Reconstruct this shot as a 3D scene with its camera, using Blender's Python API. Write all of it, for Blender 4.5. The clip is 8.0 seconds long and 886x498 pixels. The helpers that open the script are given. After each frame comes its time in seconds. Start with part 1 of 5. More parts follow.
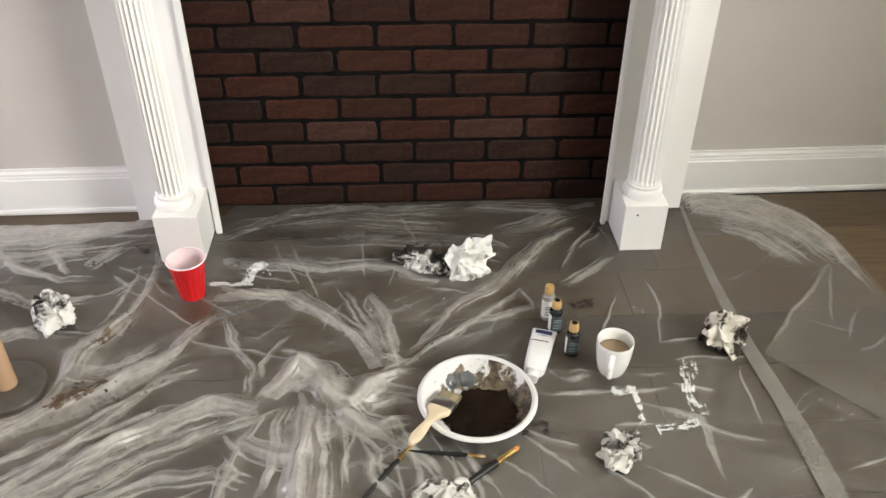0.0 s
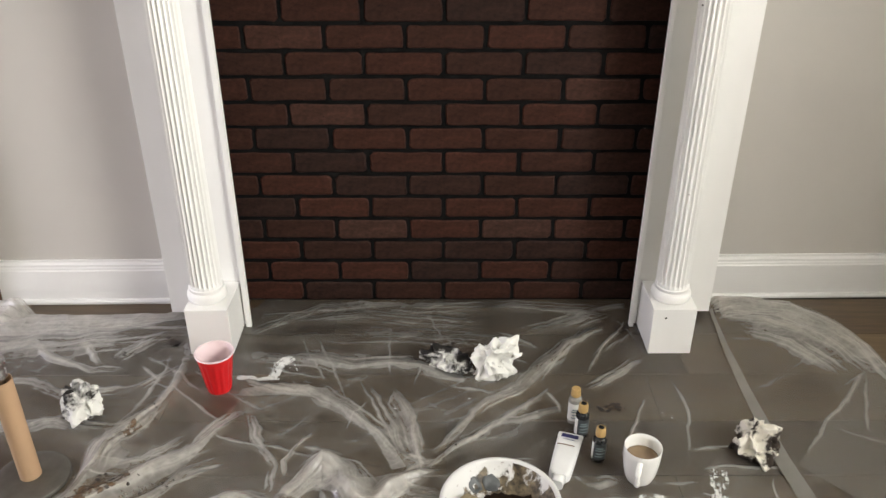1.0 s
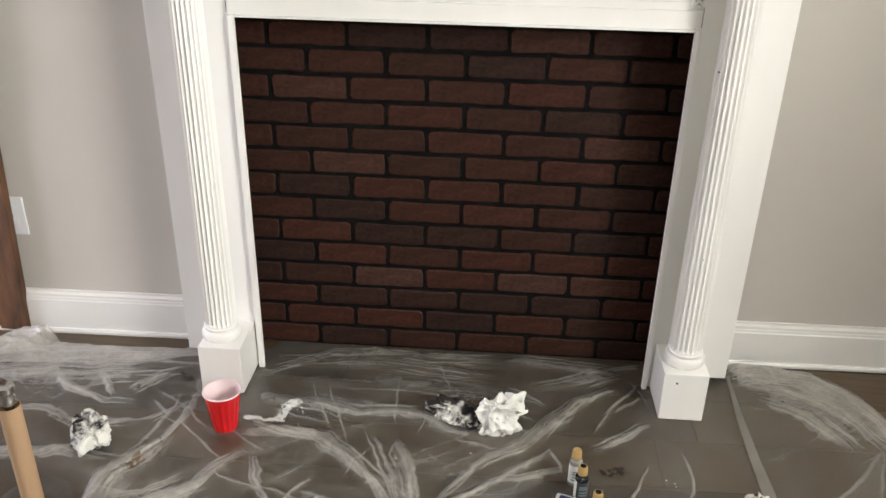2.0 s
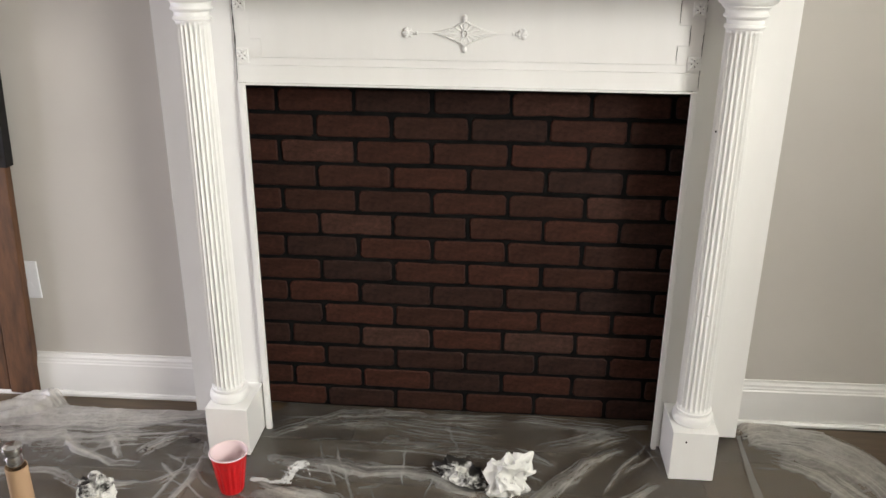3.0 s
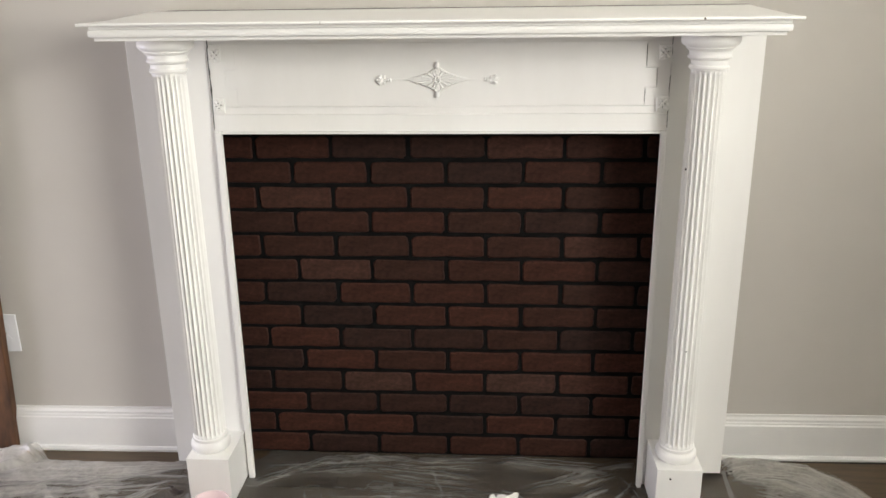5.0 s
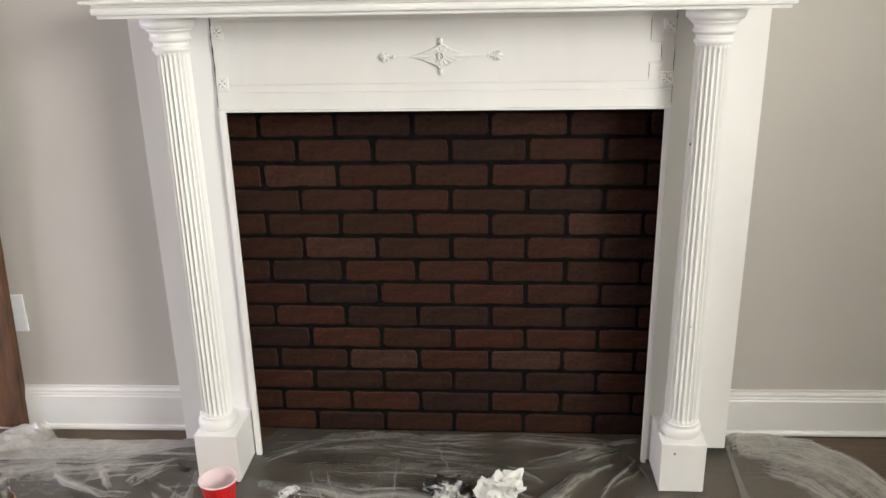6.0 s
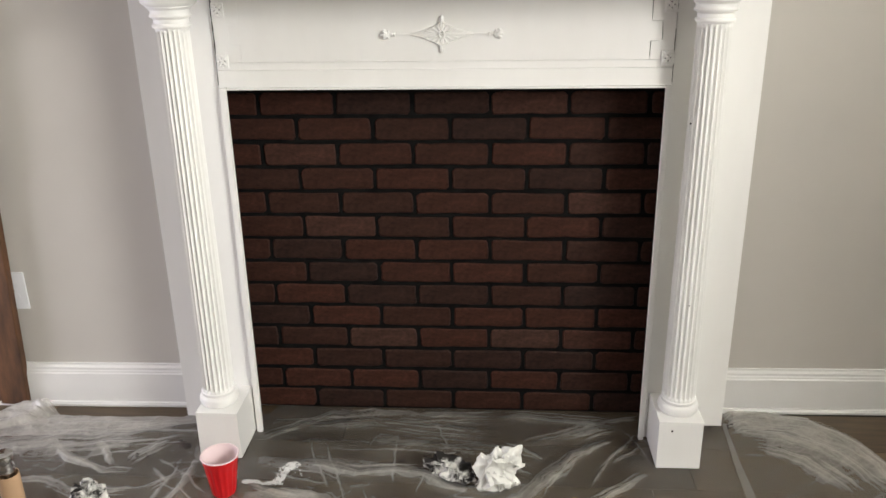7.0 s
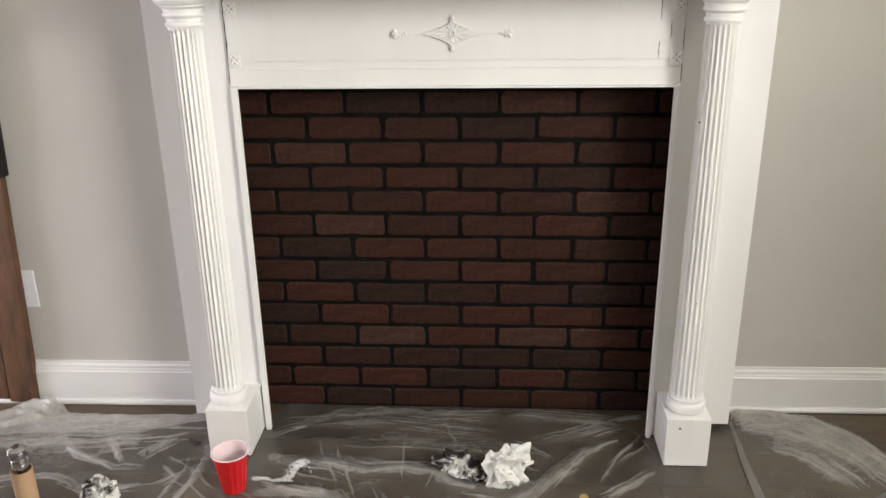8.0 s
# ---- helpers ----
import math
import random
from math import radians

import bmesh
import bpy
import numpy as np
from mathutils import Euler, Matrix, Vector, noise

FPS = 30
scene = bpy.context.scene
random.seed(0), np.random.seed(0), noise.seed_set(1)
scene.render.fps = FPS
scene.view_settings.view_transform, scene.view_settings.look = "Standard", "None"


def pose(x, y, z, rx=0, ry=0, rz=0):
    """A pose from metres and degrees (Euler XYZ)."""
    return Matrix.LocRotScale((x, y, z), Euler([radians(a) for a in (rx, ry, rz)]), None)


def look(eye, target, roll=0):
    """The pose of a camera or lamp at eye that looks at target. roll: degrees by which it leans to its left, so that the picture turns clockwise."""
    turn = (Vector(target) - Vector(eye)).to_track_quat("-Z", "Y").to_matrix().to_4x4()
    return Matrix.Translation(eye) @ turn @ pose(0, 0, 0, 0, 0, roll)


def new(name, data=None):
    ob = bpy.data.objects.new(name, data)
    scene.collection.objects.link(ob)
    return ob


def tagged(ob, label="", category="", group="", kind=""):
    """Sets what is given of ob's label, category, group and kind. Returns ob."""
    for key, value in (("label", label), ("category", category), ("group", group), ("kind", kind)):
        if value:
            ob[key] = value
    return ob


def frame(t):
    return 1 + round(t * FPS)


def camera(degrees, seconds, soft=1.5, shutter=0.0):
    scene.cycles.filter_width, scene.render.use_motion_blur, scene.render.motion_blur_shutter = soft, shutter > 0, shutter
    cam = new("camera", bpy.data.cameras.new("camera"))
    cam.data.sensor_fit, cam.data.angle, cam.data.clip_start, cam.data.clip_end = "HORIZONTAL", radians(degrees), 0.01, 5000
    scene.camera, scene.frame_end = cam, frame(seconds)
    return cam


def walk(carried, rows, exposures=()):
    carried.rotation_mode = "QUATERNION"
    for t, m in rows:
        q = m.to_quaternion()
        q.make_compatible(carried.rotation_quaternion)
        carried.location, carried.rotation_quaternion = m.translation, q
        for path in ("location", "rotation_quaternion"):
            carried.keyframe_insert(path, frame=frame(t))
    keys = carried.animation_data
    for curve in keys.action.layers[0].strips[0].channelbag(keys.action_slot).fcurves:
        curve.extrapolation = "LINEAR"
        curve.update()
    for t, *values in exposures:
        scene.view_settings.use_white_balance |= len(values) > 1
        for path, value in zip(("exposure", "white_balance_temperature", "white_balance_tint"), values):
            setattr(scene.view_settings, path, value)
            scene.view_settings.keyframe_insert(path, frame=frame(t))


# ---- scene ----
cam = camera(57.0, 8.0)
PATH = [
    (0, (-0.029, -2.035, 1.285), (0.056, -0.41, 0.123), 0.3),
    (0.5, (-0.028, -2.043, 1.297), (0.03, -0.345, 0.241), 0.3),
    (1, (-0.019, -2.041, 1.303), (-0.008, -0.291, 0.335), 0.1),
    (1.5, (0.019, -2.036, 1.309), (-0.032, -0.256, 0.399), 0.7),
    (1.7, (0.047, -2.038, 1.318), (-0.035, -0.251, 0.423), 1.3),
    (2.8, (0.106, -2.065, 1.329), (-0.066, -0.223, 0.569), 0.3),
    (3, (0.096, -2.073, 1.314), (-0.054, -0.212, 0.596), 0.4),
    (3.5, (0.093, -2.075, 1.315), (-0.016, -0.192, 0.65), 0.5),
    (4, (0.104, -2.08, 1.315), (0.01, -0.182, 0.691), 0.1),
    (4.2, (0.108, -2.082, 1.309), (0.013, -0.178, 0.704), -0.2),
    (5.3, (0.124, -2.09, 1.321), (-0.003, -0.195, 0.693), -0.8),
    (5.5, (0.115, -2.096, 1.314), (-0.006, -0.203, 0.681), -0.8),
    (6, (0.121, -2.093, 1.307), (-0.012, -0.21, 0.647), -1.2),
    (6.5, (0.125, -2.093, 1.309), (-0.007, -0.22, 0.619), -1.3),
    (7, (0.115, -2.101, 1.306), (-0.012, -0.234, 0.6), -1.0),
    (7.5, (0.102, -2.118, 1.303), (-0.026, -0.249, 0.602), -0.8),
    (8, (0.09, -2.119, 1.298), (-0.035, -0.249, 0.6), -0.9),
]
walk(cam, [(t, look(eye, target, roll)) for t, eye, target, roll in PATH],
     [(0, 0.17), (0.5, 0.09), (1, 0.06), (1.5, 0.04), (3, -0.12), (3.5, -0.25), (4, -0.18), (5.5, -0.11), (8, -0.10)])

# ---- light ----
world = bpy.data.worlds.new("sky")
scene.world = world
world.use_nodes = True
wn = world.node_tree.nodes
sky = wn.new("ShaderNodeTexSky")
sky.sky_type, sky.sun_disc = "NISHITA", False
sky.sun_elevation, sky.sun_rotation = radians(40), radians(140)
world.node_tree.links.new(sky.outputs[0], wn["Background"].inputs[0])
wn["Background"].inputs[1].default_value = 0.1


def window_light(name, eye, target, w, h, power, colour):
    d = bpy.data.lights.new(name, "AREA")
    d.shape, d.size, d.size_y, d.energy, d.color = "RECTANGLE", w, h, power, colour
    ob = new(name, d)
    ob.matrix_world = look(eye, target)
    return ob


# room: x from LEFT to RIGHT, y from REAR to the fireplace wall
LEFT, RIGHT, REAR, TOP = -2.9, 1.95, -7.5, 2.75
window_light("window_light_right", (RIGHT + 0.32, -2.5, 1.78), (0.0, -2.5, 1.78), 1.36, 1.2, 168, (1.0, 0.99, 0.935))
# the corner lamp is an unseen source, added to brighten the upper right wall
window_light("window_light_corner", (RIGHT + 0.32, -0.8, 2.1), (0.0, -0.8, 2.1), 0.66, 0.66, 14, (1.0, 0.975, 0.82))
window_light("window_light_left", (LEFT - 0.05, -0.52, 0.6), (0, -0.52, 0.6), 0.74, 0.78, 41, (0.90, 0.87, 1.0))


# ---- materials ----
def mat(name, colour, rough=0.6, metal=0.0, spec=0.5):
    m = bpy.data.materials.new(name)
    m.use_nodes = True
    b = m.node_tree.nodes["Principled BSDF"]
    b.inputs["Base Color"].default_value = (*colour, 1)
    b.inputs["Roughness"].default_value = rough
    b.inputs["Metallic"].default_value = metal
    b.inputs["Specular IOR Level"].default_value = spec
    return m


def node(m, kind, **values):
    n = m.node_tree.nodes.new(kind)
    for k, v in values.items():
        n.inputs[k.replace("_", " ")].default_value = v
    return n


def wire(m, a, b):
    m.node_tree.links.new(a, b)


def coords(m, stretch=(1, 1, 1)):
    c = m.node_tree.nodes.new("ShaderNodeTexCoord")
    s = m.node_tree.nodes.new("ShaderNodeMapping")
    s.inputs["Scale"].default_value = stretch
    wire(m, c.outputs["Object"], s.inputs[0])
    return s.outputs[0]


def noise_fac(m, scale, detail=4, stretch=(1, 1, 1), rough=0.6):
    n = node(m, "ShaderNodeTexNoise", Scale=scale, Detail=detail, Roughness=rough)
    wire(m, coords(m, stretch), n.inputs["Vector"])
    return n.outputs["Fac"]


def ramp(m, fac, *stops):
    r = m.node_tree.nodes.new("ShaderNodeValToRGB")
    e = r.color_ramp.elements
    while len(e) < len(stops):
        e.new(0.5)
    for el, (p, c) in zip(e, stops):
        el.position, el.color = p, (*c, 1) if len(c) == 3 else c
    wire(m, fac, r.inputs[0])
    return r.outputs[0]


def mixed(m, fac, a, b, mode="MIX"):
    x = m.node_tree.nodes.new("ShaderNodeMix")
    x.data_type, x.blend_type = "RGBA", mode
    for v, i in ((fac, 0), (a, 6), (b, 7)):
        if isinstance(v, (int, float)):
            x.inputs[i].default_value = v
        elif isinstance(v, tuple):
            x.inputs[i].default_value = (*v, 1)
        else:
            wire(m, v, x.inputs[i])
    return x.outputs[2]


def bsdf(m):
    return m.node_tree.nodes["Principled BSDF"]


def bump(m, fac, strength=0.3, distance=0.002):
    b = node(m, "ShaderNodeBump", Strength=strength, Distance=distance)
    wire(m, fac, b.inputs["Height"])
    wire(m, b.outputs[0], bsdf(m).inputs["Normal"])


def varied(name, dark, light, scale, rough, fine=120, strength=0.2, distance=0.001, stretch=(1, 1, 1), spec=0.5, metal=0.0):
    m = mat(name, light, rough, metal, spec)
    wire(m, ramp(m, noise_fac(m, scale, 5, stretch), (0.3, dark), (0.7, light)), bsdf(m).inputs["Base Color"])
    bump(m, noise_fac(m, fine, 3, stretch), strength, distance)
    return m


WALL = varied("wall_paint", (0.50, 0.472, 0.432), (0.545, 0.517, 0.473), 1.3, 0.75, 260, 0.12, 0.0006)
CEIL = varied("ceiling_paint", (0.76, 0.76, 0.75), (0.8, 0.8, 0.79), 1.0, 0.9)
WHITE = varied("white_gloss_paint", (0.85, 0.84, 0.81), (0.91, 0.90, 0.875), 5, 0.38, 45, 0.12, 0.0008, (1, 1, 0.25))
BASE = varied("white_skirting_paint", (0.74, 0.73, 0.705), (0.79, 0.78, 0.755), 3, 0.32, 60, 0.06, 0.0005)


def brick_material():
    m = mat("brick_stain", (0.06, 0.022, 0.017), 0.72, spec=0.16)
    info = m.node_tree.nodes.new("ShaderNodeObjectInfo")
    tone = ramp(m, info.outputs["Random"], (0.0, (0.030, 0.0155, 0.0125)), (0.3, (0.040, 0.0175, 0.0125)), (0.6, (0.050, 0.0192, 0.0130)), (0.93, (0.058, 0.0220, 0.0150)), (1.0, (0.066, 0.038, 0.030)))
    stain = ramp(m, noise_fac(m, 26, 6, (1, 1, 1.3)), (0.3, (0.62, 0.62, 0.62)), (0.7, (1.25, 1.24, 1.22)))
    c = mixed(m, 1.0, tone, stain, "MULTIPLY")
    smoke = ramp(m, noise_fac(m, 75, 6, (1, 1, 1.5), 0.7), (0.3, (0.55, 0.57, 0.6)), (0.68, (1.35, 1.3, 1.25)))
    c = mixed(m, 1.0, c, smoke, "MULTIPLY")
    pits = ramp(m, noise_fac(m, 160, 3), (0.28, (0.35, 0.35, 0.35)), (0.36, (1, 1, 1)))
    wire(m, mixed(m, 1.0, c, pits, "MULTIPLY"), bsdf(m).inputs["Base Color"])
    bump(m, noise_fac(m, 70, 7, rough=0.7), 0.5, 0.0016)
    return m


BRICK = brick_material()
MORTAR = varied("dark_mortar", (0.0045, 0.0045, 0.0045), (0.011, 0.0108, 0.0105), 30, 0.9, 200, 0.8, 0.003, spec=0.08)


def plank_material():
    m = mat("grey_brown_plank", (0.08, 0.065, 0.052), 0.42)
    info = m.node_tree.nodes.new("ShaderNodeObjectInfo")
    tone = ramp(m, info.outputs["Random"], (0.0, (0.078, 0.050, 0.027)), (0.5, (0.118, 0.079, 0.043)), (1.0, (0.168, 0.115, 0.063)))
    grain = ramp(m, noise_fac(m, 9, 7, (0.6, 9, 1)), (0.3, (0.6, 0.59, 0.57)), (0.72, (1.2, 1.2, 1.2)))
    wire(m, mixed(m, 1.0, tone, grain, "MULTIPLY"), bsdf(m).inputs["Base Color"])
    bump(m, noise_fac(m, 14, 6, (0.6, 9, 1)), 0.25, 0.001)
    return m


PLANK = plank_material()


# ---- building helpers ----
def part(name, bm, material, parent=None, label="", smooth=False):
    me = bpy.data.meshes.new(name)
    bm.to_mesh(me)
    bm.free()
    if smooth:
        for p in me.polygons:
            p.use_smooth = True
    for one in material if isinstance(material, (list, tuple)) else (material,):
        me.materials.append(one)
    ob = new(name, me)
    ob.parent = parent
    if label:
        ob["label"] = label
    return ob


def base(name, x, y, z=0.0, turn=0.0, label="", category="", group="", kind=""):
    ob = new(name)
    ob.empty_display_size = 0.05
    ob.matrix_basis = pose(x, y, z, 0, 0, turn)
    return tagged(ob, label, category, group, kind)


def box(x0, x1, y0, y1, z0, z1, bevel=0.0, bm=None):
    bm = bm or bmesh.new()
    m = Matrix.LocRotScale(((x0 + x1) / 2, (y0 + y1) / 2, (z0 + z1) / 2), None, (x1 - x0, y1 - y0, z1 - z0))
    vs = bmesh.ops.create_cube(bm, size=1, matrix=m)["verts"]
    if bevel:
        es = list({e for v in vs for e in v.link_edges})
        bmesh.ops.bevel(bm, geom=es, offset=bevel, segments=2, affect="EDGES", profile=0.6)
    return bm


def extrude_profile(points, x0, x1, bm=None):
    """A profile of (y, z) points, run along x and capped."""
    bm = bm or bmesh.new()
    a = [bm.verts.new((x0, y, z)) for y, z in points]
    b = [bm.verts.new((x1, y, z)) for y, z in points]
    n = len(points)
    for i in range(n):
        bm.faces.new((a[i], a[(i + 1) % n], b[(i + 1) % n], b[i]))
    bm.faces.new(a[::-1])
    bm.faces.new(b)
    bmesh.ops.recalc_face_normals(bm, faces=bm.faces[:])
    return bm


def lathe(profile, n=40, at=(0, 0), flute=None, bm=None, caps=True):
    """A profile of (radius, z) points turned round the upright through at."""
    bm = bm or bmesh.new()
    rings = []
    for r, z in profile:
        ring = []
        for i in range(n):
            a = 2 * math.pi * i / n
            k = r - (flute(i, r, z) if flute else 0)
            ring.append(bm.verts.new((at[0] + k * math.cos(a), at[1] + k * math.sin(a), z)))
        rings.append(ring)
    for p, q in zip(rings, rings[1:]):
        for i in range(n):
            bm.faces.new((p[i], p[(i + 1) % n], q[(i + 1) % n], q[i]))
    for ring, z in ((rings[0], profile[0]), (rings[-1], profile[-1])):
        if caps and z[0] > 1e-4:
            bm.faces.new(ring)
    bmesh.ops.remove_doubles(bm, verts=bm.verts[:], dist=1e-6)
    bmesh.ops.recalc_face_normals(bm, faces=bm.faces[:])
    return bm


def rounded(ob, angle=35):
    """Smooth faces, with sharp edges kept."""
    me = ob.data
    for p in me.polygons:
        p.use_smooth = True
    bm = bmesh.new()
    bm.from_mesh(me)
    for e in bm.edges:
        e.smooth = len(e.link_faces) == 2 and e.calc_face_angle(0) < radians(angle)
    bm.to_mesh(me)
    bm.free()
    return ob


# ---- the room ----
YAW = 0.8  # the fireplace wall against the mantel
wall = part("wall_north", box(LEFT - 0.2, RIGHT + 0.2, 0.022, 0.16, -0.05, TOP), WALL)
wall.matrix_basis = pose(0, 0, 0, 0, 0, YAW)
tagged(wall, "light greige painted plaster wall behind the mantel", "wall", kind="structure")


def wall_with_window(name, label, along, fixed, out, a0, a1, w0, w1, s0, s1):
    """A wall along x or y with one window opening from w0 to w1, s0 to s1 high."""
    bm = bmesh.new()
    for p, q, r, s in ((a0, w0, -0.05, TOP), (w1, a1, -0.05, TOP), (w0, w1, -0.05, s0), (w0, w1, s1, TOP)):
        lo, hi = min(fixed, fixed + out), max(fixed, fixed + out)
        box(*((p, q, lo, hi) if along == "x" else (lo, hi, p, q)), r, s, bm=bm)
    return tagged(part(name, bm, WALL), label, "wall", kind="structure")


wall_with_window("wall_east", "light greige wall with a window opening", "y", RIGHT, 0.35, REAR - 0.15, -1.3, -3.2, -1.8, 1.16, 2.4)
# assumed opening, only there to let the added corner lamp in
wall_with_window("wall_east_corner", "light greige wall with a small high opening for the added corner lamp", "y", RIGHT, 0.35, -1.3, 0.1, -1.14, -0.46, 1.76, 2.44)
wall_with_window("wall_west", "light greige wall with a window opening", "y", LEFT, -0.15, REAR - 0.15, 0.1, -0.91, -0.13, 0.19, 1.01)
tagged(part("wall_south", box(LEFT, RIGHT, REAR - 0.15, REAR, -0.05, TOP), WALL), "plain light greige wall", "wall", kind="structure")
tagged(part("ceiling", box(LEFT - 0.2, RIGHT + 0.2, REAR - 0.2, 0.2, TOP, TOP + 0.12), CEIL), "plain white painted ceiling", "ceiling", kind="structure")

SKIRT = [(0, 0), (-0.017, 0), (-0.017, 0.108), (-0.0145, 0.112), (-0.0145, 0.117), (-0.0125, 0.121), (-0.0125, 0.128), (-0.007, 0.134), (-0.006, 0.141), (0, 0.141)]
for x0, x1 in ((LEFT, -0.62), (0.6, RIGHT)):
    b = part("baseboard", extrude_profile([(0.0218 + y, z * 0.95 + 0.004) for y, z in SKIRT], x0, x1), BASE)
    b.matrix_basis = pose(0, 0, 0, 0, 0, YAW)
    tagged(b, "tall white moulded baseboard along the greige wall", "baseboard", kind="structure")
    shoe = part("trim", extrude_profile([(0.005, 0.001), (-0.006, 0.001), (-0.006, 0.008), (-0.002, 0.014), (0.005, 0.014)], x0, x1), BASE)
    shoe.matrix_basis = pose(0, 0, 0, 0, 0, YAW)
    tagged(shoe, "thin white shoe moulding at the baseboard's foot", "moulding", kind="structure")

# ---- the mantel ----
X0 = -0.0125
MANTEL = base("fireplace_mantel", X0, -0.13, 0, 0, "white painted wooden fireplace mantel with fluted columns", "mantel")
# all parts are built about the mantel's own base: y is counted from Y0
Y0 = -0.13


def my(y):
    return y - Y0


HALF_OPEN, OPEN_TOP, UNDER = 0.5270, 0.974, 1.207
LEFT_MORE = 0.003  # the left jamb stands a little further out
for s in (-1, 1):
    def sx(a, b):
        return (min(s * a, s * b), max(s * a, s * b))
    inn = HALF_OPEN + (LEFT_MORE if s < 0 else 0.0)
    out = 0.0158 if s > 0 else 0.0185
    part("side_board", box(*sx(0.6702, 0.7615), my(-0.100), my(-0.078), 0.026, UNDER, 0.0015), WHITE, MANTEL)
    part("side_return", box(*sx(0.743, 0.761), my(-0.0775), my(-0.012), 0.026, UNDER, 0.0015), WHITE, MANTEL)
    part("face_board", box(*sx(inn + out, 0.668), my(-0.128), my(-0.105), 0.004, UNDER, 0.0015), WHITE, MANTEL)
    part("opening_trim", box(*sx(inn, inn + out - 0.002), my(-0.144), my(-0.131), 0.003, OPEN_TOP + 0.0054, 0.003), WHITE, MANTEL)
    plinth = part("plinth", box(*sx(0.551, 0.664), my(-0.274), my(-0.1285), 0.006, 0.1455, 0.002), WHITE, MANTEL, "square white plinth block with a small nail hole")
    if s > 0:
        part("nail_hole", lathe([(0.0, 0), (0.0028, 0.0005), (0.0028, -0.002)], 10), mat("nail_hole_dark", (0.03, 0.025, 0.02), 0.8), plinth).matrix_basis = pose(0.585, my(-0.2745), 0.119, 90)
    ax, ay = s * 0.6085 - (0.0085 if s < 0 else 0.0), my(-0.208)
    col = part("column", lathe([(0.028, 0.15), (0.028, 1.135)], 24, (ax, ay)), WHITE, MANTEL, "fluted round white column")

    def flute(i, r, z):
        k = min(1, max(0, (z - 0.191) / 0.006), max(0, (1.127 - z) / 0.008))
        return 0.0070 * k * abs(math.sin(math.pi * i / 8)) ** 0.7
    zs = [0.166, 0.191, 0.194, 0.198] + [0.198 + (1.117 - 0.198) * i / 12 for i in range(1, 13)] + [1.121, 1.127, 1.137]
    shaft = part("shaft", lathe([(0.0425 - 0.0045 * ((z - 0.166) / 0.98) ** 1.3, z) for z in zs], 176, (ax, ay), flute), WHITE, col)
    rounded(shaft, 50)
    torus = [(0.042, 0.144)] + [(0.0415 + 0.0100 * math.cos(a), 0.1605 + 0.0155 * math.sin(a)) for a in [-1.5 + 0.3 * i for i in range(11)]] + [(0.0448, 0.177), (0.0448, 0.185), (0.0418, 0.1865)]
    rounded(part("column_foot", lathe(torus, 56, (ax, ay)), WHITE, col))
    if s > 0:
        for hz, ha in ((0.906, 200), (0.46, 262)):
            part("nail_hole", lathe([(0.0, 0), (0.0022, 0.0004), (0.0022, -0.0018)], 10), mat("nail_hole_dark", (0.03, 0.025, 0.02), 0.8), col).matrix_basis = pose(ax + 0.0385 * math.cos(radians(ha)), ay + 0.0385 * math.sin(radians(ha)), hz, 90, 0, ha + 90)
    cap = [(0.0375, 1.129), (0.0420, 1.131), (0.0435, 1.135), (0.0420, 1.139), (0.0395, 1.1405), (0.0395, 1.150), (0.0415, 1.152), (0.0465, 1.1545), (0.0475, 1.158), (0.0452, 1.161),
           (0.0440, 1.165), (0.0455, 1.171), (0.0500, 1.1745), (0.0525, 1.177), (0.0525, 1.1795), (0.0575, 1.1820), (0.0620, 1.1865), (0.0638, 1.192), (0.0632, 1.1985), (0.0600, 1.2035), (0.0590, UNDER)]
    rounded(part("capital", lathe(cap, 56, (ax, ay)), WHITE, col))

part("opening_trim", box(-HALF_OPEN - 0.003, HALF_OPEN + 0.0, my(-0.1435), my(-0.131), OPEN_TOP, OPEN_TOP + 0.0055, 0.002), WHITE, MANTEL)
part("lintel_rail", box(-0.5465, HALF_OPEN + 0.0136, my(-0.1365), my(-0.10), OPEN_TOP + 0.0057, 1.021, 0.0015), WHITE, MANTEL)
part("frieze_panel", box(-0.5465, HALF_OPEN + 0.0136, my(-0.1295), my(-0.10), 1.0214, UNDER - 0.001, 0.001), WHITE, MANTEL, "flat white frieze panel with raised fretwork")

# shelf with a stepped moulding under it
LIP = [(-0.011, 1.2387), (-0.322, 1.2387), (-0.326, 1.2400), (-0.327, 1.2425), (-0.325, 1.2455), (-0.011, 1.2455)]
shelf = part("shelf_board", extrude_profile([(my(y), z) for y, z in LIP], -0.764, 0.764), WHITE, MANTEL, "white shelf board with chipped paint on its edge")
for half, yf, z0, z1, bev in ((0.744, -0.311, 1.2320, 1.2385, 0.001), (0.747, -0.315, 1.2150, 1.2318, 0.0065), (0.738, -0.304, UNDER, 1.2148, 0.002)):
    part("shelf_moulding", box(-half, half, my(yf), my(-0.011), z0, z1, bev), WHITE, MANTEL)
# the top board has warped: it rises a little towards the wall
TOP_BOARD = part("top_board", extrude_profile([(-0.311, 1.2440), (-0.3105, 1.2458), (0.0150, 1.2600), (0.0150, 1.2440)], -0.742, 0.738), WHITE, MANTEL, "warped white top board of the shelf")
# a solid dark strip stands in for the shade in the gap
GAP = part("open_joint", box(-0.70, 0.738, 0.0155, 0.0205, 1.2560, 1.2612), mat("painted_gap_shade", (0.05, 0.044, 0.037), 0.9), MANTEL, "dark strip painted for the shade between the top board and the wall")
for one in (TOP_BOARD, GAP):
    one.matrix_basis = pose(-X0, -Y0, 0) @ pose(0, 0, 0, 0, 0, YAW)
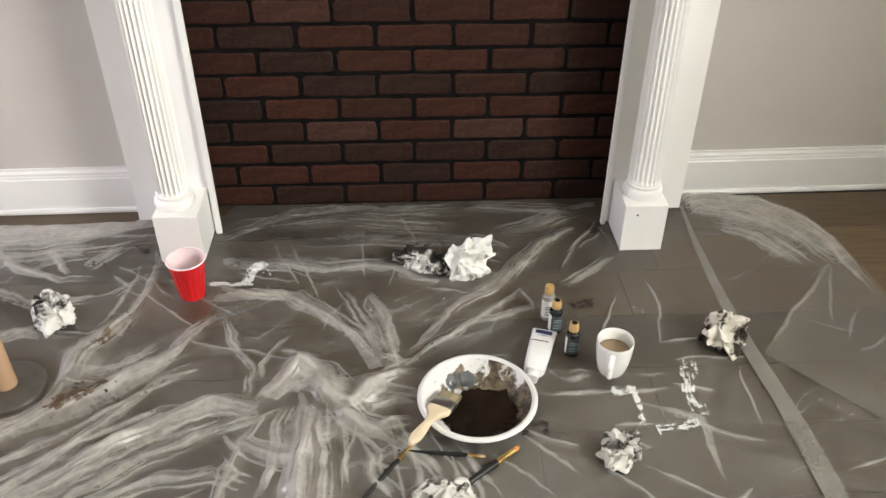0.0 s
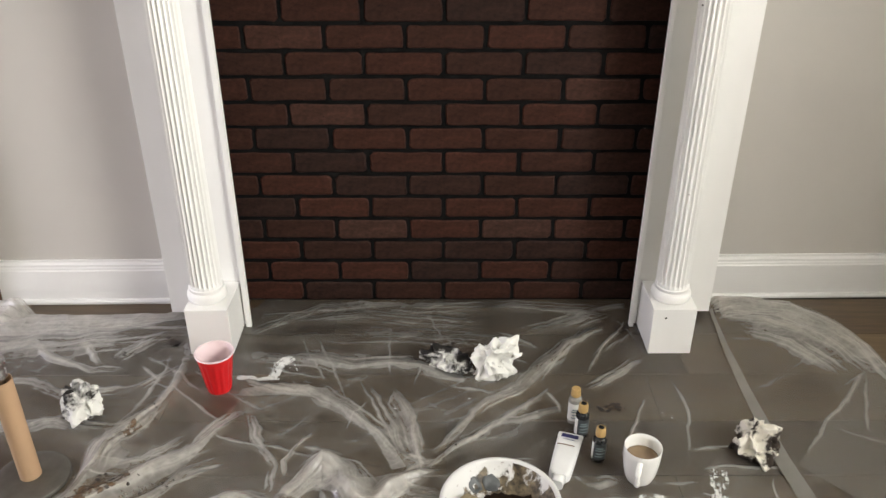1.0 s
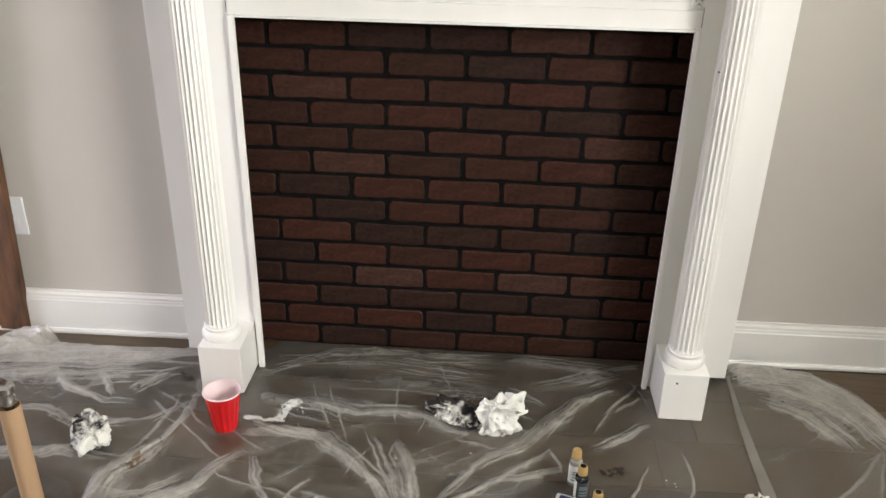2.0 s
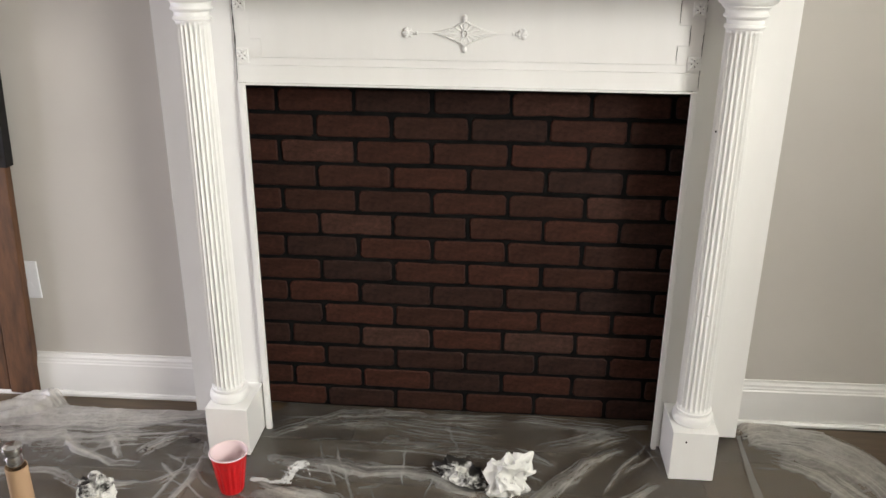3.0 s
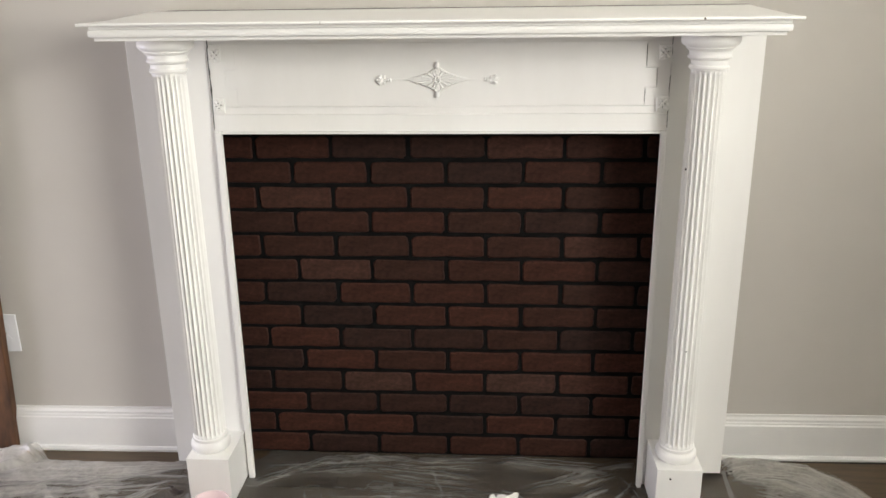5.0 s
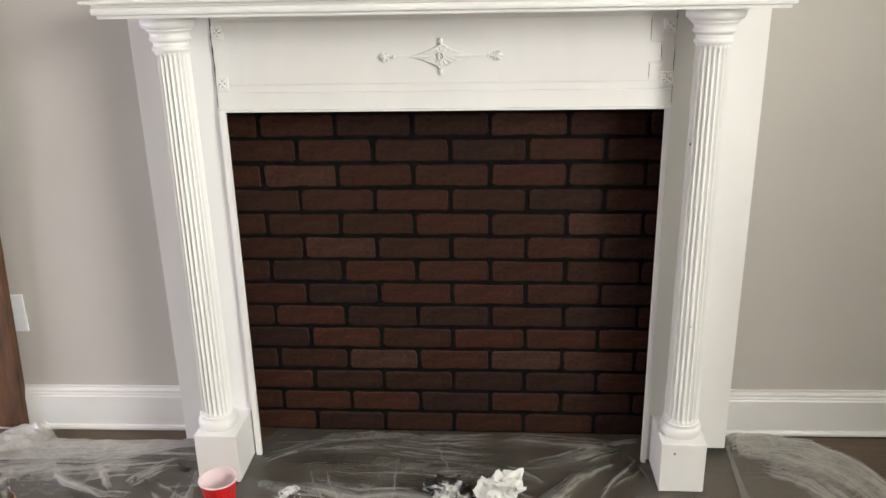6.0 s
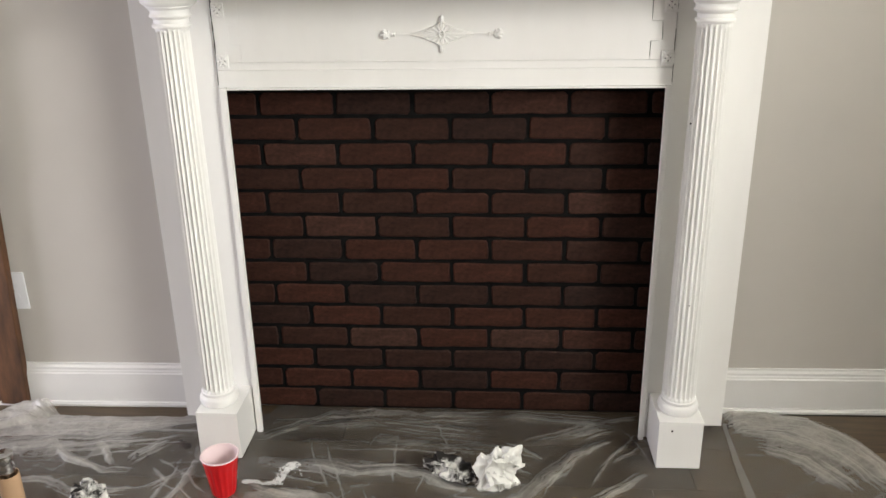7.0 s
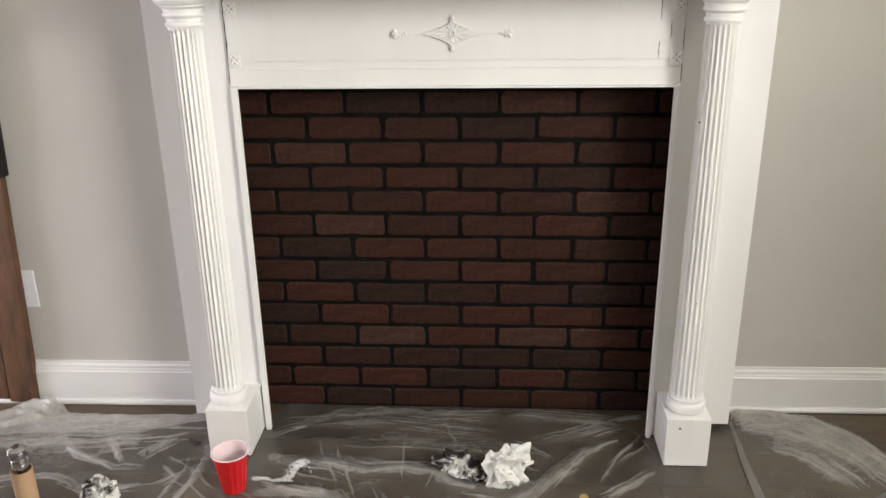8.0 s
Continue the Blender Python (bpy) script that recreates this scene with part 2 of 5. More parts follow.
CHIPPED = mat("bare_chip", (0.05, 0.035, 0.025), 0.8)
part("shelf_joint", box(-0.2335, -0.2318, my(-0.3274), my(-0.3255), 1.2400, 1.2450), mat("filler_grey", (0.45, 0.43, 0.40), 0.8), shelf, "grey filled joint in the shelf edge")
for x in (0.563,):
    part("paint_chip", lathe([(0.0, 0.0004), (0.0022, 0.0003), (0.0026, -0.001)], 9), CHIPPED, shelf, "dark paint chip").matrix_basis = pose(x, my(-0.3272), 1.2427, 90)

# ---- the brick panel in the opening ----
PANEL = base("brick_panel", 0, 0.01, 0, 0, "dark stained red brick panel filling the fireplace opening", "brick panel")
part("mortar_bed", box(-0.70, 0.68, -0.005, 0.004, 0.002, 1.05), MORTAR, PANEL, "near-black mortar")
COURSE, PITCH, BW, BH = 0.06773, 0.2032, 0.1935, 0.0575


def brick_mesh(seed, width):
    rnd = random.Random(seed)
    bm = bmesh.new()
    ring = []
    w, h = width / 2, BH / 2
    long = (0.45, 0.0, -0.45) if width > 0.1 else (0.0,)
    for cx, cz, a0 in ((1, 1, 20), (-1, 1, 110), (-1, -1, 200), (1, -1, 290)):
        r = rnd.uniform(0.005, 0.013)
        for a in (radians(a0 - 12), radians(a0 + 25), radians(a0 + 62)):
            ring.append((cx * (w - r) + r * math.cos(a), cz * (h - r) + r * math.sin(a)))
        if cx == cz:
            for q in long:
                ring.append((cx * q * w * 1.3, cz * h))
        else:
            ring.append((cx * w, 0.0))
    ring = [(x + rnd.uniform(-0.0018, 0.0012), z + rnd.uniform(-0.0018, 0.0012)) for x, z in ring]
    back = [bm.verts.new((x, 0.004, z)) for x, z in ring]
    edge = [bm.verts.new((x, -0.0052, z)) for x, z in ring]
    slope = [bm.verts.new((x * (1 - 0.0012 / w), -0.0078, z * (1 - 0.0012 / h))) for x, z in ring]
    face = [bm.verts.new((x * (1 - 0.0040 / w), -0.0092 + rnd.uniform(-0.0005, 0.0005), z * (1 - 0.0040 / h))) for x, z in ring]
    k = len(ring)
    for p, q in ((back, edge), (edge, slope), (slope, face)):
        for i in range(k):
            bm.faces.new((p[i], p[(i + 1) % k], q[(i + 1) % k], q[i]))
    bm.faces.new(face)
    bmesh.ops.recalc_face_normals(bm, faces=bm.faces[:])
    me = bpy.data.meshes.new("brick")
    for f in bm.faces:
        f.smooth = len(f.verts) == 4
    bm.to_mesh(me)
    bm.free()
    me.materials.append(BRICK)
    return me


FULL = [brick_mesh(s, BW) for s in range(9)]
rnd = random.Random(5)
for row in range(15):
    top = 0.0622 + row * COURSE
    off = 0.0 if row % 2 == 0 else -0.0975
    for k in range(-4, 4):
        l = off + k * PITCH
        r = l + BW
        l2, r2 = max(l, -0.697), min(r, 0.677)
        if r2 - l2 < 0.02:
            continue
        me = FULL[rnd.randrange(9)] if r2 - l2 > BW - 0.001 else brick_mesh(100 + row * 10 + k, r2 - l2)
        b = new("brick", me)
        b.parent = PANEL
        b.matrix_basis = pose((l2 + r2) / 2 + rnd.uniform(-0.001, 0.001), rnd.uniform(-0.0012, 0.0008), top - BH / 2 + rnd.uniform(-0.0008, 0.0008), 0, rnd.uniform(-0.25, 0.25), 0)

# ---- floor ----
tagged(part("floor", box(LEFT - 0.2, RIGHT + 0.2, REAR - 0.2, 0.2, -0.06, -0.0045), mat("floor_gap", (0.02, 0.017, 0.014), 0.8)), "grey-brown wood plank floor with narrow joints", "floor", kind="structure")

# frieze ornament, corner rosettes and the raised fret panel
def plate(outline, y0, y1):
    bm = bmesh.new()
    a = [bm.verts.new((x, y0, z)) for x, z in outline]
    f = bm.faces.new(a)
    g = bmesh.ops.extrude_face_region(bm, geom=[f])["geom"]
    for v in g:
        if isinstance(v, bmesh.types.BMVert):
            v.co.y = y1
    bmesh.ops.recalc_face_normals(bm, faces=bm.faces[:])
    return bm


def blob(bm, x, y, z, rx, ry, rz, turn=0.0, seg=10):
    m = pose(x, y, z, 0, turn, 0) @ Matrix.Diagonal((rx, ry, rz, 1))
    bmesh.ops.create_uvsphere(bm, u_segments=seg, v_segments=max(6, seg // 2 + 1), radius=1, matrix=m)


side = [(0.4845, 1.187), (0.4845, 1.127), (0.5105, 1.127), (0.5105, 1.083), (0.4845, 1.083), (0.4845, 1.0395)]
part("fret_panel", plate(side + [(-x, z) for x, z in reversed(side)], my(-0.1290), my(-0.1335)), WHITE, MANTEL)
G = 0.0016  # groove round the fret panel
for s in (-1, 1):
    g = G if s > 0 else 0.0005  # filled with paint on one side
    edge = [(0.4845 + g, 1.187), (0.4845 + g, 1.127 + g), (0.5105 + g, 1.127 + g), (0.5105 + g, 1.083 - g), (0.4845 + g, 1.083 - g), (0.4845 + g, 1.0395)]
    part("fret_border", plate([(s * x, z) for x, z in edge + [(0.5404 if s > 0 else 0.546, 1.0395), (0.5404 if s > 0 else 0.546, 1.187)]], my(-0.1290), my(-0.1332)), WHITE, MANTEL)
    for z in (1.162, 1.043):
        cx = s * 0.5265 + (0.0 if s > 0 else -0.005)
        r = part("rosette", box(cx - 0.0145, cx + 0.0145, my(-0.1385), my(-0.1305), z - 0.017, z + 0.017, 0.0015), WHITE, MANTEL, "small carved square rosette block")
        bm = bmesh.new()
        for a in (45, 135, 225, 315):
            blob(bm, cx + 0.0078 * math.cos(radians(a)), my(-0.1388), z + 0.009 * math.sin(radians(a)), 0.0070, 0.0040, 0.0030, -a)
        for a in (0, 90, 180, 270):
            blob(bm, cx + 0.0105 * math.cos(radians(a)), my(-0.1386), z + 0.0125 * math.sin(radians(a)), 0.0028, 0.0026, 0.0028)
        blob(bm, cx, my(-0.139), z, 0.0032, 0.0045, 0.0032)
        part("petals", bm, WHITE, r, smooth=True)
        # small dark dots in the hollows between the petals
        for a in (0, 90, 180, 270):
            part("dark_pit", lathe([(0.0, 0.0004), (0.0013, 0.0003), (0.0016, -0.001)], 8), CHIPPED, r).matrix_basis = pose(cx + 0.0062 * math.cos(radians(a + 8)), my(-0.1386), z + 0.0068 * math.sin(radians(a + 8)), 90)
for z0, z1 in ((1.0213, 1.0395 - 0.0007), (1.187 + G, UNDER - 0.002)):
    part("fret_border", box(-0.546, 0.5404, my(-0.1332), my(-0.1290), z0, z1), WHITE, MANTEL)
CREVICE = varied("dark_joint_strip", (0.030, 0.026, 0.022), (0.075, 0.066, 0.056), 90, 0.9, 200, 0.3, 0.0006, spec=0.1)


def open_joint(x, z0, z1, y, wide, seed, lean=0.0):
    """A wandering dark strip over the slit between two boards, that runs upright."""
    r = random.Random(seed)
    n = max(6, int((z1 - z0) / 0.008))
    bm = bmesh.new()
    rows = []
    drift = 0.0
    for i in range(n + 1):
        f = i / n
        drift = 0.8 * drift + r.uniform(-0.0006, 0.0006)
        k = wide * (0.35 + 0.8 * r.random()) * min(1.0, 6 * f + 0.15, 6 * (1 - f) + 0.15)
        cx, z = x + lean * f + drift, z0 + (z1 - z0) * f
        rows.append([bm.verts.new((cx + d * k / 2, y + e, z)) for d, e in ((-1, 0.001), (-0.5, -0.0005), (0.5, -0.0005), (1, 0.001))])
    for p, q in zip(rows, rows[1:]):
        for i in range(3):
            bm.faces.new((p[i], p[i + 1], q[i + 1], q[i]))
    bmesh.ops.recalc_face_normals(bm, faces=bm.faces[:])
    return part("open_joint", bm, CREVICE, MANTEL, "dark slit where two boards have parted")


open_joint(-0.5475, 0.985, 1.021, my(-0.1372), 0.0016, 1)
open_joint(-0.5478, 1.020, 1.204, my(-0.1345), 0.0034, 2)
open_joint(0.5412, 0.985, 1.030, my(-0.1372), 0.0018, 3)
open_joint(0.5412, 1.022, 1.110, my(-0.1340), 0.0020, 4)
open_joint(0.5412, 1.150, 1.200, my(-0.1340), 0.0018, 5)
open_joint(0.4853, 1.130, 1.182, my(-0.1337), 0.0018, 6)
open_joint(0.5113, 1.086, 1.125, my(-0.1337), 0.0022, 7)
open_joint(0.4853, 1.048, 1.081, my(-0.1337), 0.0018, 8)
open_joint(0.6692, 0.30, 1.19, my(-0.1040), 0.0016, 9)
open_joint(-0.6692, 0.30, 1.19, my(-0.1040), 0.0014, 10)
ORN = bmesh.new()
OY, OZ = my(-0.1335), 1.102
n = 44
ring_a, ring_b = [], []
for i in range(n):
    a = 2 * math.pi * i / n
    x, z = 0.080 * abs(math.cos(a)) ** 3.2 * (1 if math.cos(a) > 0 else -1), 0.034 * abs(math.sin(a)) ** 2.2 * (1 if math.sin(a) > 0 else -1)
    ring_a.append(ORN.verts.new((x * 1.03, OY + 0.0005, OZ + z * 1.03)))
    ring_b.append(ORN.verts.new((x * 0.97, OY - 0.0040 - 0.0007 * (i % 2), OZ + z * 0.97)))
mid = ORN.verts.new((0, OY - 0.0050, OZ))
for i in range(n):
    ORN.faces.new((ring_a[i], ring_a[(i + 1) % n], ring_b[(i + 1) % n], ring_b[i]))
    ORN.faces.new((ring_b[i], ring_b[(i + 1) % n], mid))
bmesh.ops.recalc_face_normals(ORN, faces=ORN.faces[:])
for i in range(28):
    # feathered ribs that run out from the middle
    a = 2 * math.pi * (i + 0.5) / 28
    x, z = 0.074 * abs(math.cos(a)) ** 2.6 * (1 if math.cos(a) > 0 else -1), 0.033 * abs(math.sin(a)) ** 2.0 * (1 if math.sin(a) > 0 else -1)
    l = math.hypot(x, z)
    blob(ORN, 0.56 * x, OY - 0.0044, OZ + 0.56 * z, 0.44 * l, 0.0026, 0.0018 + 0.014 * abs(z), -math.degrees(math.atan2(z, x)), 8)
for i in range(64):
    # beads along the hollow edges and a ring in the middle
    a = 2 * math.pi * (i + 0.5) / 64
    x, z = 0.077 * abs(math.cos(a)) ** 3.2 * (1 if math.cos(a) > 0 else -1), 0.032 * abs(math.sin(a)) ** 2.2 * (1 if math.sin(a) > 0 else -1)
    if abs(x) < 0.05:
        k = 0.0022 + 0.010 * abs(z)
        blob(ORN, x * 0.97, OY - 0.0046, OZ + z * 0.95, k, 0.0048, k * 0.7, -math.degrees(math.atan2(z, x)), 8)
for i in range(16):
    a = 2 * math.pi * i / 16
    blob(ORN, 0.0062 * math.cos(a), OY - 0.0078, OZ + 0.0085 * math.sin(a), 0.0022, 0.0036, 0.0022, 0, 8)
blob(ORN, 0, OY - 0.0045, OZ, 0.003, 0.003, 0.0036, 0, 10)
blob(ORN, 0, OY - 0.004, OZ + 0.0345, 0.0052, 0.007, 0.0085)
blob(ORN, 0, OY - 0.004, OZ - 0.0345, 0.0052, 0.007, 0.0085)
for s in (-1, 1):
    box(min(s * 0.06, s * 0.118), max(s * 0.06, s * 0.118), OY - 0.003, OY + 0.0005, OZ - 0.0013, OZ + 0.0013, bm=ORN)
    blob(ORN, s * 0.112, OY - 0.002, OZ, 0.003, 0.004, 0.005)
    blob(ORN, s * 0.118, OY - 0.002, OZ, 0.0025, 0.0045, 0.0045)
    for q in (-1, 1):
        blob(ORN, s * 0.136, OY - 0.002, OZ + q * 0.009, 0.0042, 0.0045, 0.0032, s * q * 25, 8)
        blob(ORN, s * 0.127, OY - 0.002, OZ + q * 0.0075, 0.0036, 0.004, 0.0028, s * q * 40, 8)
    for t in (-38, 0, 38):
        blob(ORN, s * (0.129 + (0.004 if t == 0 else 0)), OY - 0.002, OZ + 0.0001 * t * 1.2, 0.0105, 0.0048, 0.0032, -s * t * 0.7)
for s in (-1, 1):
    # bud and curled leaves at each end of the stem
    for q, ln, sz in ((38, 0.0135, 0.0038), (0, 0.0165, 0.0042), (-38, 0.0135, 0.0038)):
        blob(ORN, s * (0.131 + 0.4 * ln * math.cos(radians(q))), OY - 0.0042, OZ + 0.55 * ln * math.sin(radians(q)), 0.6 * ln, 0.0062, sz, -s * q * 0.8, 10)
part("applied_ornament", ORN, WHITE, MANTEL, "raised scrollwork ornament with a starburst centre")

# ---- floor planks ----
rnd = random.Random(11)
bw = 0.18
for row in range(-42, 4):
    y0 = -0.535 + row * bw
    y1 = min(y0 + bw, 0.02)
    if y0 > 0.0 or y1 < REAR + 0.01:
        continue
    x = LEFT - rnd.uniform(0.1, 1.1)
    while x < RIGHT:
        l = rnd.choice((1.2, 1.2, 0.9))
        x0, x1 = max(x, LEFT), min(x + l, RIGHT)
        x += l
        if x1 - x0 < 0.05:
            continue
        c, d, e = (x1 - x0) / 2 - 0.0008, (y1 - y0) / 2 - 0.0008, 0.0012
        ob = part("plank", box(-c, c, -d, d, -0.012, 0.0, e), PLANK, bpy.data.objects["floor"])
        ob.matrix_basis = pose((x0 + x1) / 2, (y0 + y1) / 2, 0)

# ---- clear plastic drop cloth ----
FLAT = [(0.107, -0.838, 0.10), (0.42, -0.73, 0.05), (0.308, -0.53, 0.03), (0.315, -0.58, 0.03), (0.34, -0.66, 0.03), (-0.569, -0.408, 0.05), (-0.905, -0.722, 0.095), (0.26, -0.70, 0.06)]
BACK_X = [-1.9, -1.36, -1.30, -1.22, -1.17, -0.99, -0.80, -0.78, -0.55, -0.53, 0.51, 0.55, 0.76, 0.79, 0.89, 1.00, 1.06, 1.11, 1.15, 1.17, 1.28, 1.6]
BACK_Y = [-0.10, -0.09, -0.045, -0.042, -0.085, -0.085, -0.075, -0.06, -0.05, -0.004, -0.004, -0.03, -0.03, -0.004, -0.008, -0.012, -0.05, -0.11, -0.24, -0.48, -0.62, -0.9]
FOLDS = []


def fold(width, height, *line):
    FOLDS.append((width, height, line))


fold(.035, .014, (-1.6, -0.26), (-1.13, -0.22), (-0.92, -0.17), (-0.76, -0.13))
fold(.022, .026, (-1.42, -0.13), (-1.32, -0.10), (-1.26, -0.105), (-1.19, -0.125))
fold(.016, .030, (-1.36, -0.15), (-1.29, -0.13), (-1.22, -0.10))
fold(.034, .050, (-1.35, -0.09), (-1.29, -0.068), (-1.24, -0.062), (-1.19, -0.085))
fold(.016, .014, (-1.5, -0.3), (-1.11, -0.23), (-1.03, -0.30), (-0.92, -0.35), (-0.82, -0.34))
fold(.01, .012, (-1.00, -0.21), (-0.91, -0.32))
fold(.014, .014, (-0.87, -0.31), (-0.79, -0.19))
fold(.03, .03, (-0.69, -0.28), (-0.68, -0.40), (-0.69, -0.49), (-0.73, -0.56), (-0.78, -0.62), (-0.79, -0.68), (-0.81, -0.77), (-0.88, -0.83), (-1.1, -0.98))
fold(.022, .022, (-1.1, -1.02), (-0.87, -0.86), (-0.76, -0.79), (-0.68, -0.73), (-0.57, -0.63), (-0.49, -0.52))
fold(.012, .014, (-0.76, -0.68), (-0.68, -0.67), (-0.61, -0.59))
fold(.016, .016, (-0.95, -1.15), (-0.81, -1.01), (-0.75, -0.93), (-0.66, -0.83), (-0.58, -0.71), (-0.51, -0.67))
fold(.022, .024, (-0.9, -1.13), (-0.77, -1.02), (-0.65, -0.92), (-0.58, -0.87), (-0.45, -0.78), (-0.36, -0.81))
fold(.018, .02, (-0.8, -1.13), (-0.68, -1.02), (-0.56, -0.93), (-0.43, -0.86), (-0.34, -0.82))
fold(.014, .018, (-0.42, -0.88), (-0.37, -0.93), (-0.39, -0.97), (-0.39, -1.15))
fold(.010, .014, (-0.47, -0.51), (-0.42, -0.62), (-0.38, -0.70), (-0.37, -0.77))
fold(.008, .012, (-0.31, -0.57), (-0.37, -0.68), (-0.35, -0.74))
fold(.014, .010, (-0.52, -0.38), (-0.39, -0.42), (-0.32, -0.44))
fold(.024, .016, (-0.50, -0.28), (-0.36, -0.30), (-0.24, -0.33), (-0.07, -0.32), (0.02, -0.38), (0.13, -0.41))
fold(.024, .018, (0.13, -0.43), (0.19, -0.41), (0.26, -0.31), (0.35, -0.22), (0.44, -0.15))
fold(.018, .020, (-0.44, -0.39), (-0.35, -0.42), (-0.26, -0.48), (-0.17, -0.58), (-0.10, -0.66), (-0.05, -0.69))
fold(.010, .012, (-0.21, -0.38), (-0.13, -0.54), (-0.09, -0.65))
fold(.012, .018, (-0.14, -0.40), (-0.09, -0.53), (-0.06, -0.65), (-0.05, -0.70))
fold(.010, .012, (-0.05, -0.70), (0.00, -0.64), (0.12, -0.55), (0.30, -0.48))
fold(.010, .012, (-0.04, -0.65), (0.07, -0.51), (0.20, -0.40))
fold(.032, .036, (-0.36, -0.81), (-0.34, -0.77), (-0.31, -0.73), (-0.28, -0.69), (-0.23, -0.72), (-0.20, -0.79), (-0.16, -0.81), (-0.12, -0.77), (-0.06, -0.72), (-0.01, -0.70))
fold(.022, .026, (-0.20, -0.81), (-0.14, -0.87), (-0.07, -0.91))
fold(.024, .032, (-0.25, -0.81), (-0.25, -0.90), (-0.25, -1.2))
fold(.018, .024, (-0.23, -0.80), (-0.23, -0.90), (-0.21, -0.95), (-0.21, -1.2))
fold(.014, .018, (-0.11, -0.94), (-0.11, -1.00), (-0.07, -1.05))
fold(.016, .02, (-0.34, -0.82), (-0.37, -0.91), (-0.27, -0.95), (-0.18, -0.89))
fold(.004, .004, (0.71, -0.72), (0.70, -0.92))
fold(.007, .006, (0.58, -0.38), (0.58, -0.52), (0.53, -0.69))
fold(.012, .012, (0.36, -0.43), (0.52, -0.30))
fold(.008, .008, (0.23, -0.80), (0.40, -0.79), (0.56, -0.79))
fold(.008, .008, (0.23, -0.69), (0.31, -0.75), (0.41, -0.73))
fold(.016, .018, (-0.75, -1.1), (-0.55, -1.00), (-0.42, -0.97), (-0.34, -1.00))
fold(.02, .014, (-1.3, -0.6), (-0.98, -0.56), (-0.92, -0.54), (-0.81, -0.57))
fold(.012, .01, (-0.53, -0.17), (-0.35, -0.05), (-0.16, -0.04))
fold(.012, .01, (0.43, -0.07), (0.53, -0.04))
fold(.014, .02, (-0.14, -0.82), (-0.09, -0.77), (-0.02, -0.77))
fold(.014, .02, (-0.16, -0.83), (-0.12, -0.88), (-0.02, -0.85))
fold(.012, .012, (-0.07, -0.91), (0.02, -1.01))
fold(.008, .006, (0.42, -0.81), (0.57, -0.88), (0.58, -1.05))
fold(.012, .01, (-1.4, -0.42), (-1.05, -0.39), (-0.95, -0.44), (-0.77, -0.41), (-0.71, -0.32))
fold(.02, .02, (0.78, -0.03), (0.89, -0.02), (1.00, -0.05), (1.08, -0.14), (1.12, -0.25), (1.13, -0.36), (1.15, -0.50))
fold(.014, .014, (0.80, -0.06), (0.95, -0.10), (1.02, -0.2), (1.09, -0.34))
fold(.007, .008, (1.09, -0.34), (0.95, -0.50), (0.79, -0.68))
fold(.005, .006, (1.08, -0.36), (1.0, -0.55), (0.98, -0.66))

fold(.035, .022, (0.765, -0.035), (0.80, -0.02), (0.87, -0.012), (0.95, -0.02))
fold(.02, .018, (0.77, -0.08), (0.83, -0.06), (0.92, -0.05))
fold(.05, .020, (0.79, -0.09), (0.92, -0.12), (1.02, -0.20), (1.08, -0.30))
fold(.04, .018, (0.79, -0.04), (0.90, -0.035), (0.99, -0.07), (1.06, -0.16))
fold(.025, .014, (0.82, -0.16), (0.93, -0.23), (1.0, -0.36))
fold(.035, .014, (-1.5, -0.17), (-1.25, -0.145), (-1.0, -0.125), (-0.80, -0.11))
fold(.035, .016, (-1.2, -0.27), (-1.0, -0.24), (-0.85, -0.2))
fold(.026, .012, (-0.50, -0.13), (-0.22, -0.085), (0.10, -0.12))
fold(.030, .012, (-0.45, -0.20), (-0.15, -0.20), (0.12, -0.21), (0.24, -0.27))
fold(.024, .012, (0.12, -0.05), (0.30, -0.06), (0.47, -0.10))
fold(.026, .014, (0.20, -0.20), (0.33, -0.13), (0.46, -0.06))
fold(.020, .010, (-0.35, -0.03), (-0.1, -0.05), (0.12, -0.03))

# drawn creases of the bundle towards the front and about the rope
fold(.009, .012, (-0.38, -0.80), (-0.52, -0.84), (-0.70, -0.95), (-0.95, -1.12))
fold(.007, .010, (-0.40, -0.83), (-0.55, -0.89), (-0.75, -1.02), (-0.90, -1.13))
fold(.008, .011, (-0.42, -0.78), (-0.56, -0.80), (-0.72, -0.90), (-0.98, -1.10))
fold(.008, .011, (-0.47, -0.67), (-0.62, -0.76), (-0.80, -0.90), (-1.0, -1.05))
fold(.006, .008, (-0.50, -0.60), (-0.63, -0.71), (-0.82, -0.84), (-1.0, -0.98))
fold(.007, .010, (-0.45, -0.90), (-0.58, -0.97), (-0.72, -1.10))
fold(.009, .014, (-0.29, -0.80), (-0.31, -0.86), (-0.30, -0.93), (-0.32, -1.05))
fold(.008, .014, (-0.19, -0.82), (-0.17, -0.90), (-0.15, -1.05))
fold(.008, .014, (-0.27, -0.76), (-0.25, -0.84), (-0.28, -0.92))
fold(.009, .016, (-0.33, -0.79), (-0.29, -0.75), (-0.24, -0.75), (-0.21, -0.80))
fold(.008, .014, (-0.19, -0.76), (-0.15, -0.78), (-0.11, -0.75), (-0.06, -0.75))
fold(.008, .014, (-0.16, -0.80), (-0.11, -0.82), (-0.06, -0.80), (-0.01, -0.82))
fold(.007, .010, (-0.41, -0.93), (-0.37, -0.98), (-0.42, -1.08))
fold(.007, .010, (-0.14, -0.90), (-0.10, -0.97), (-0.03, -0.99))

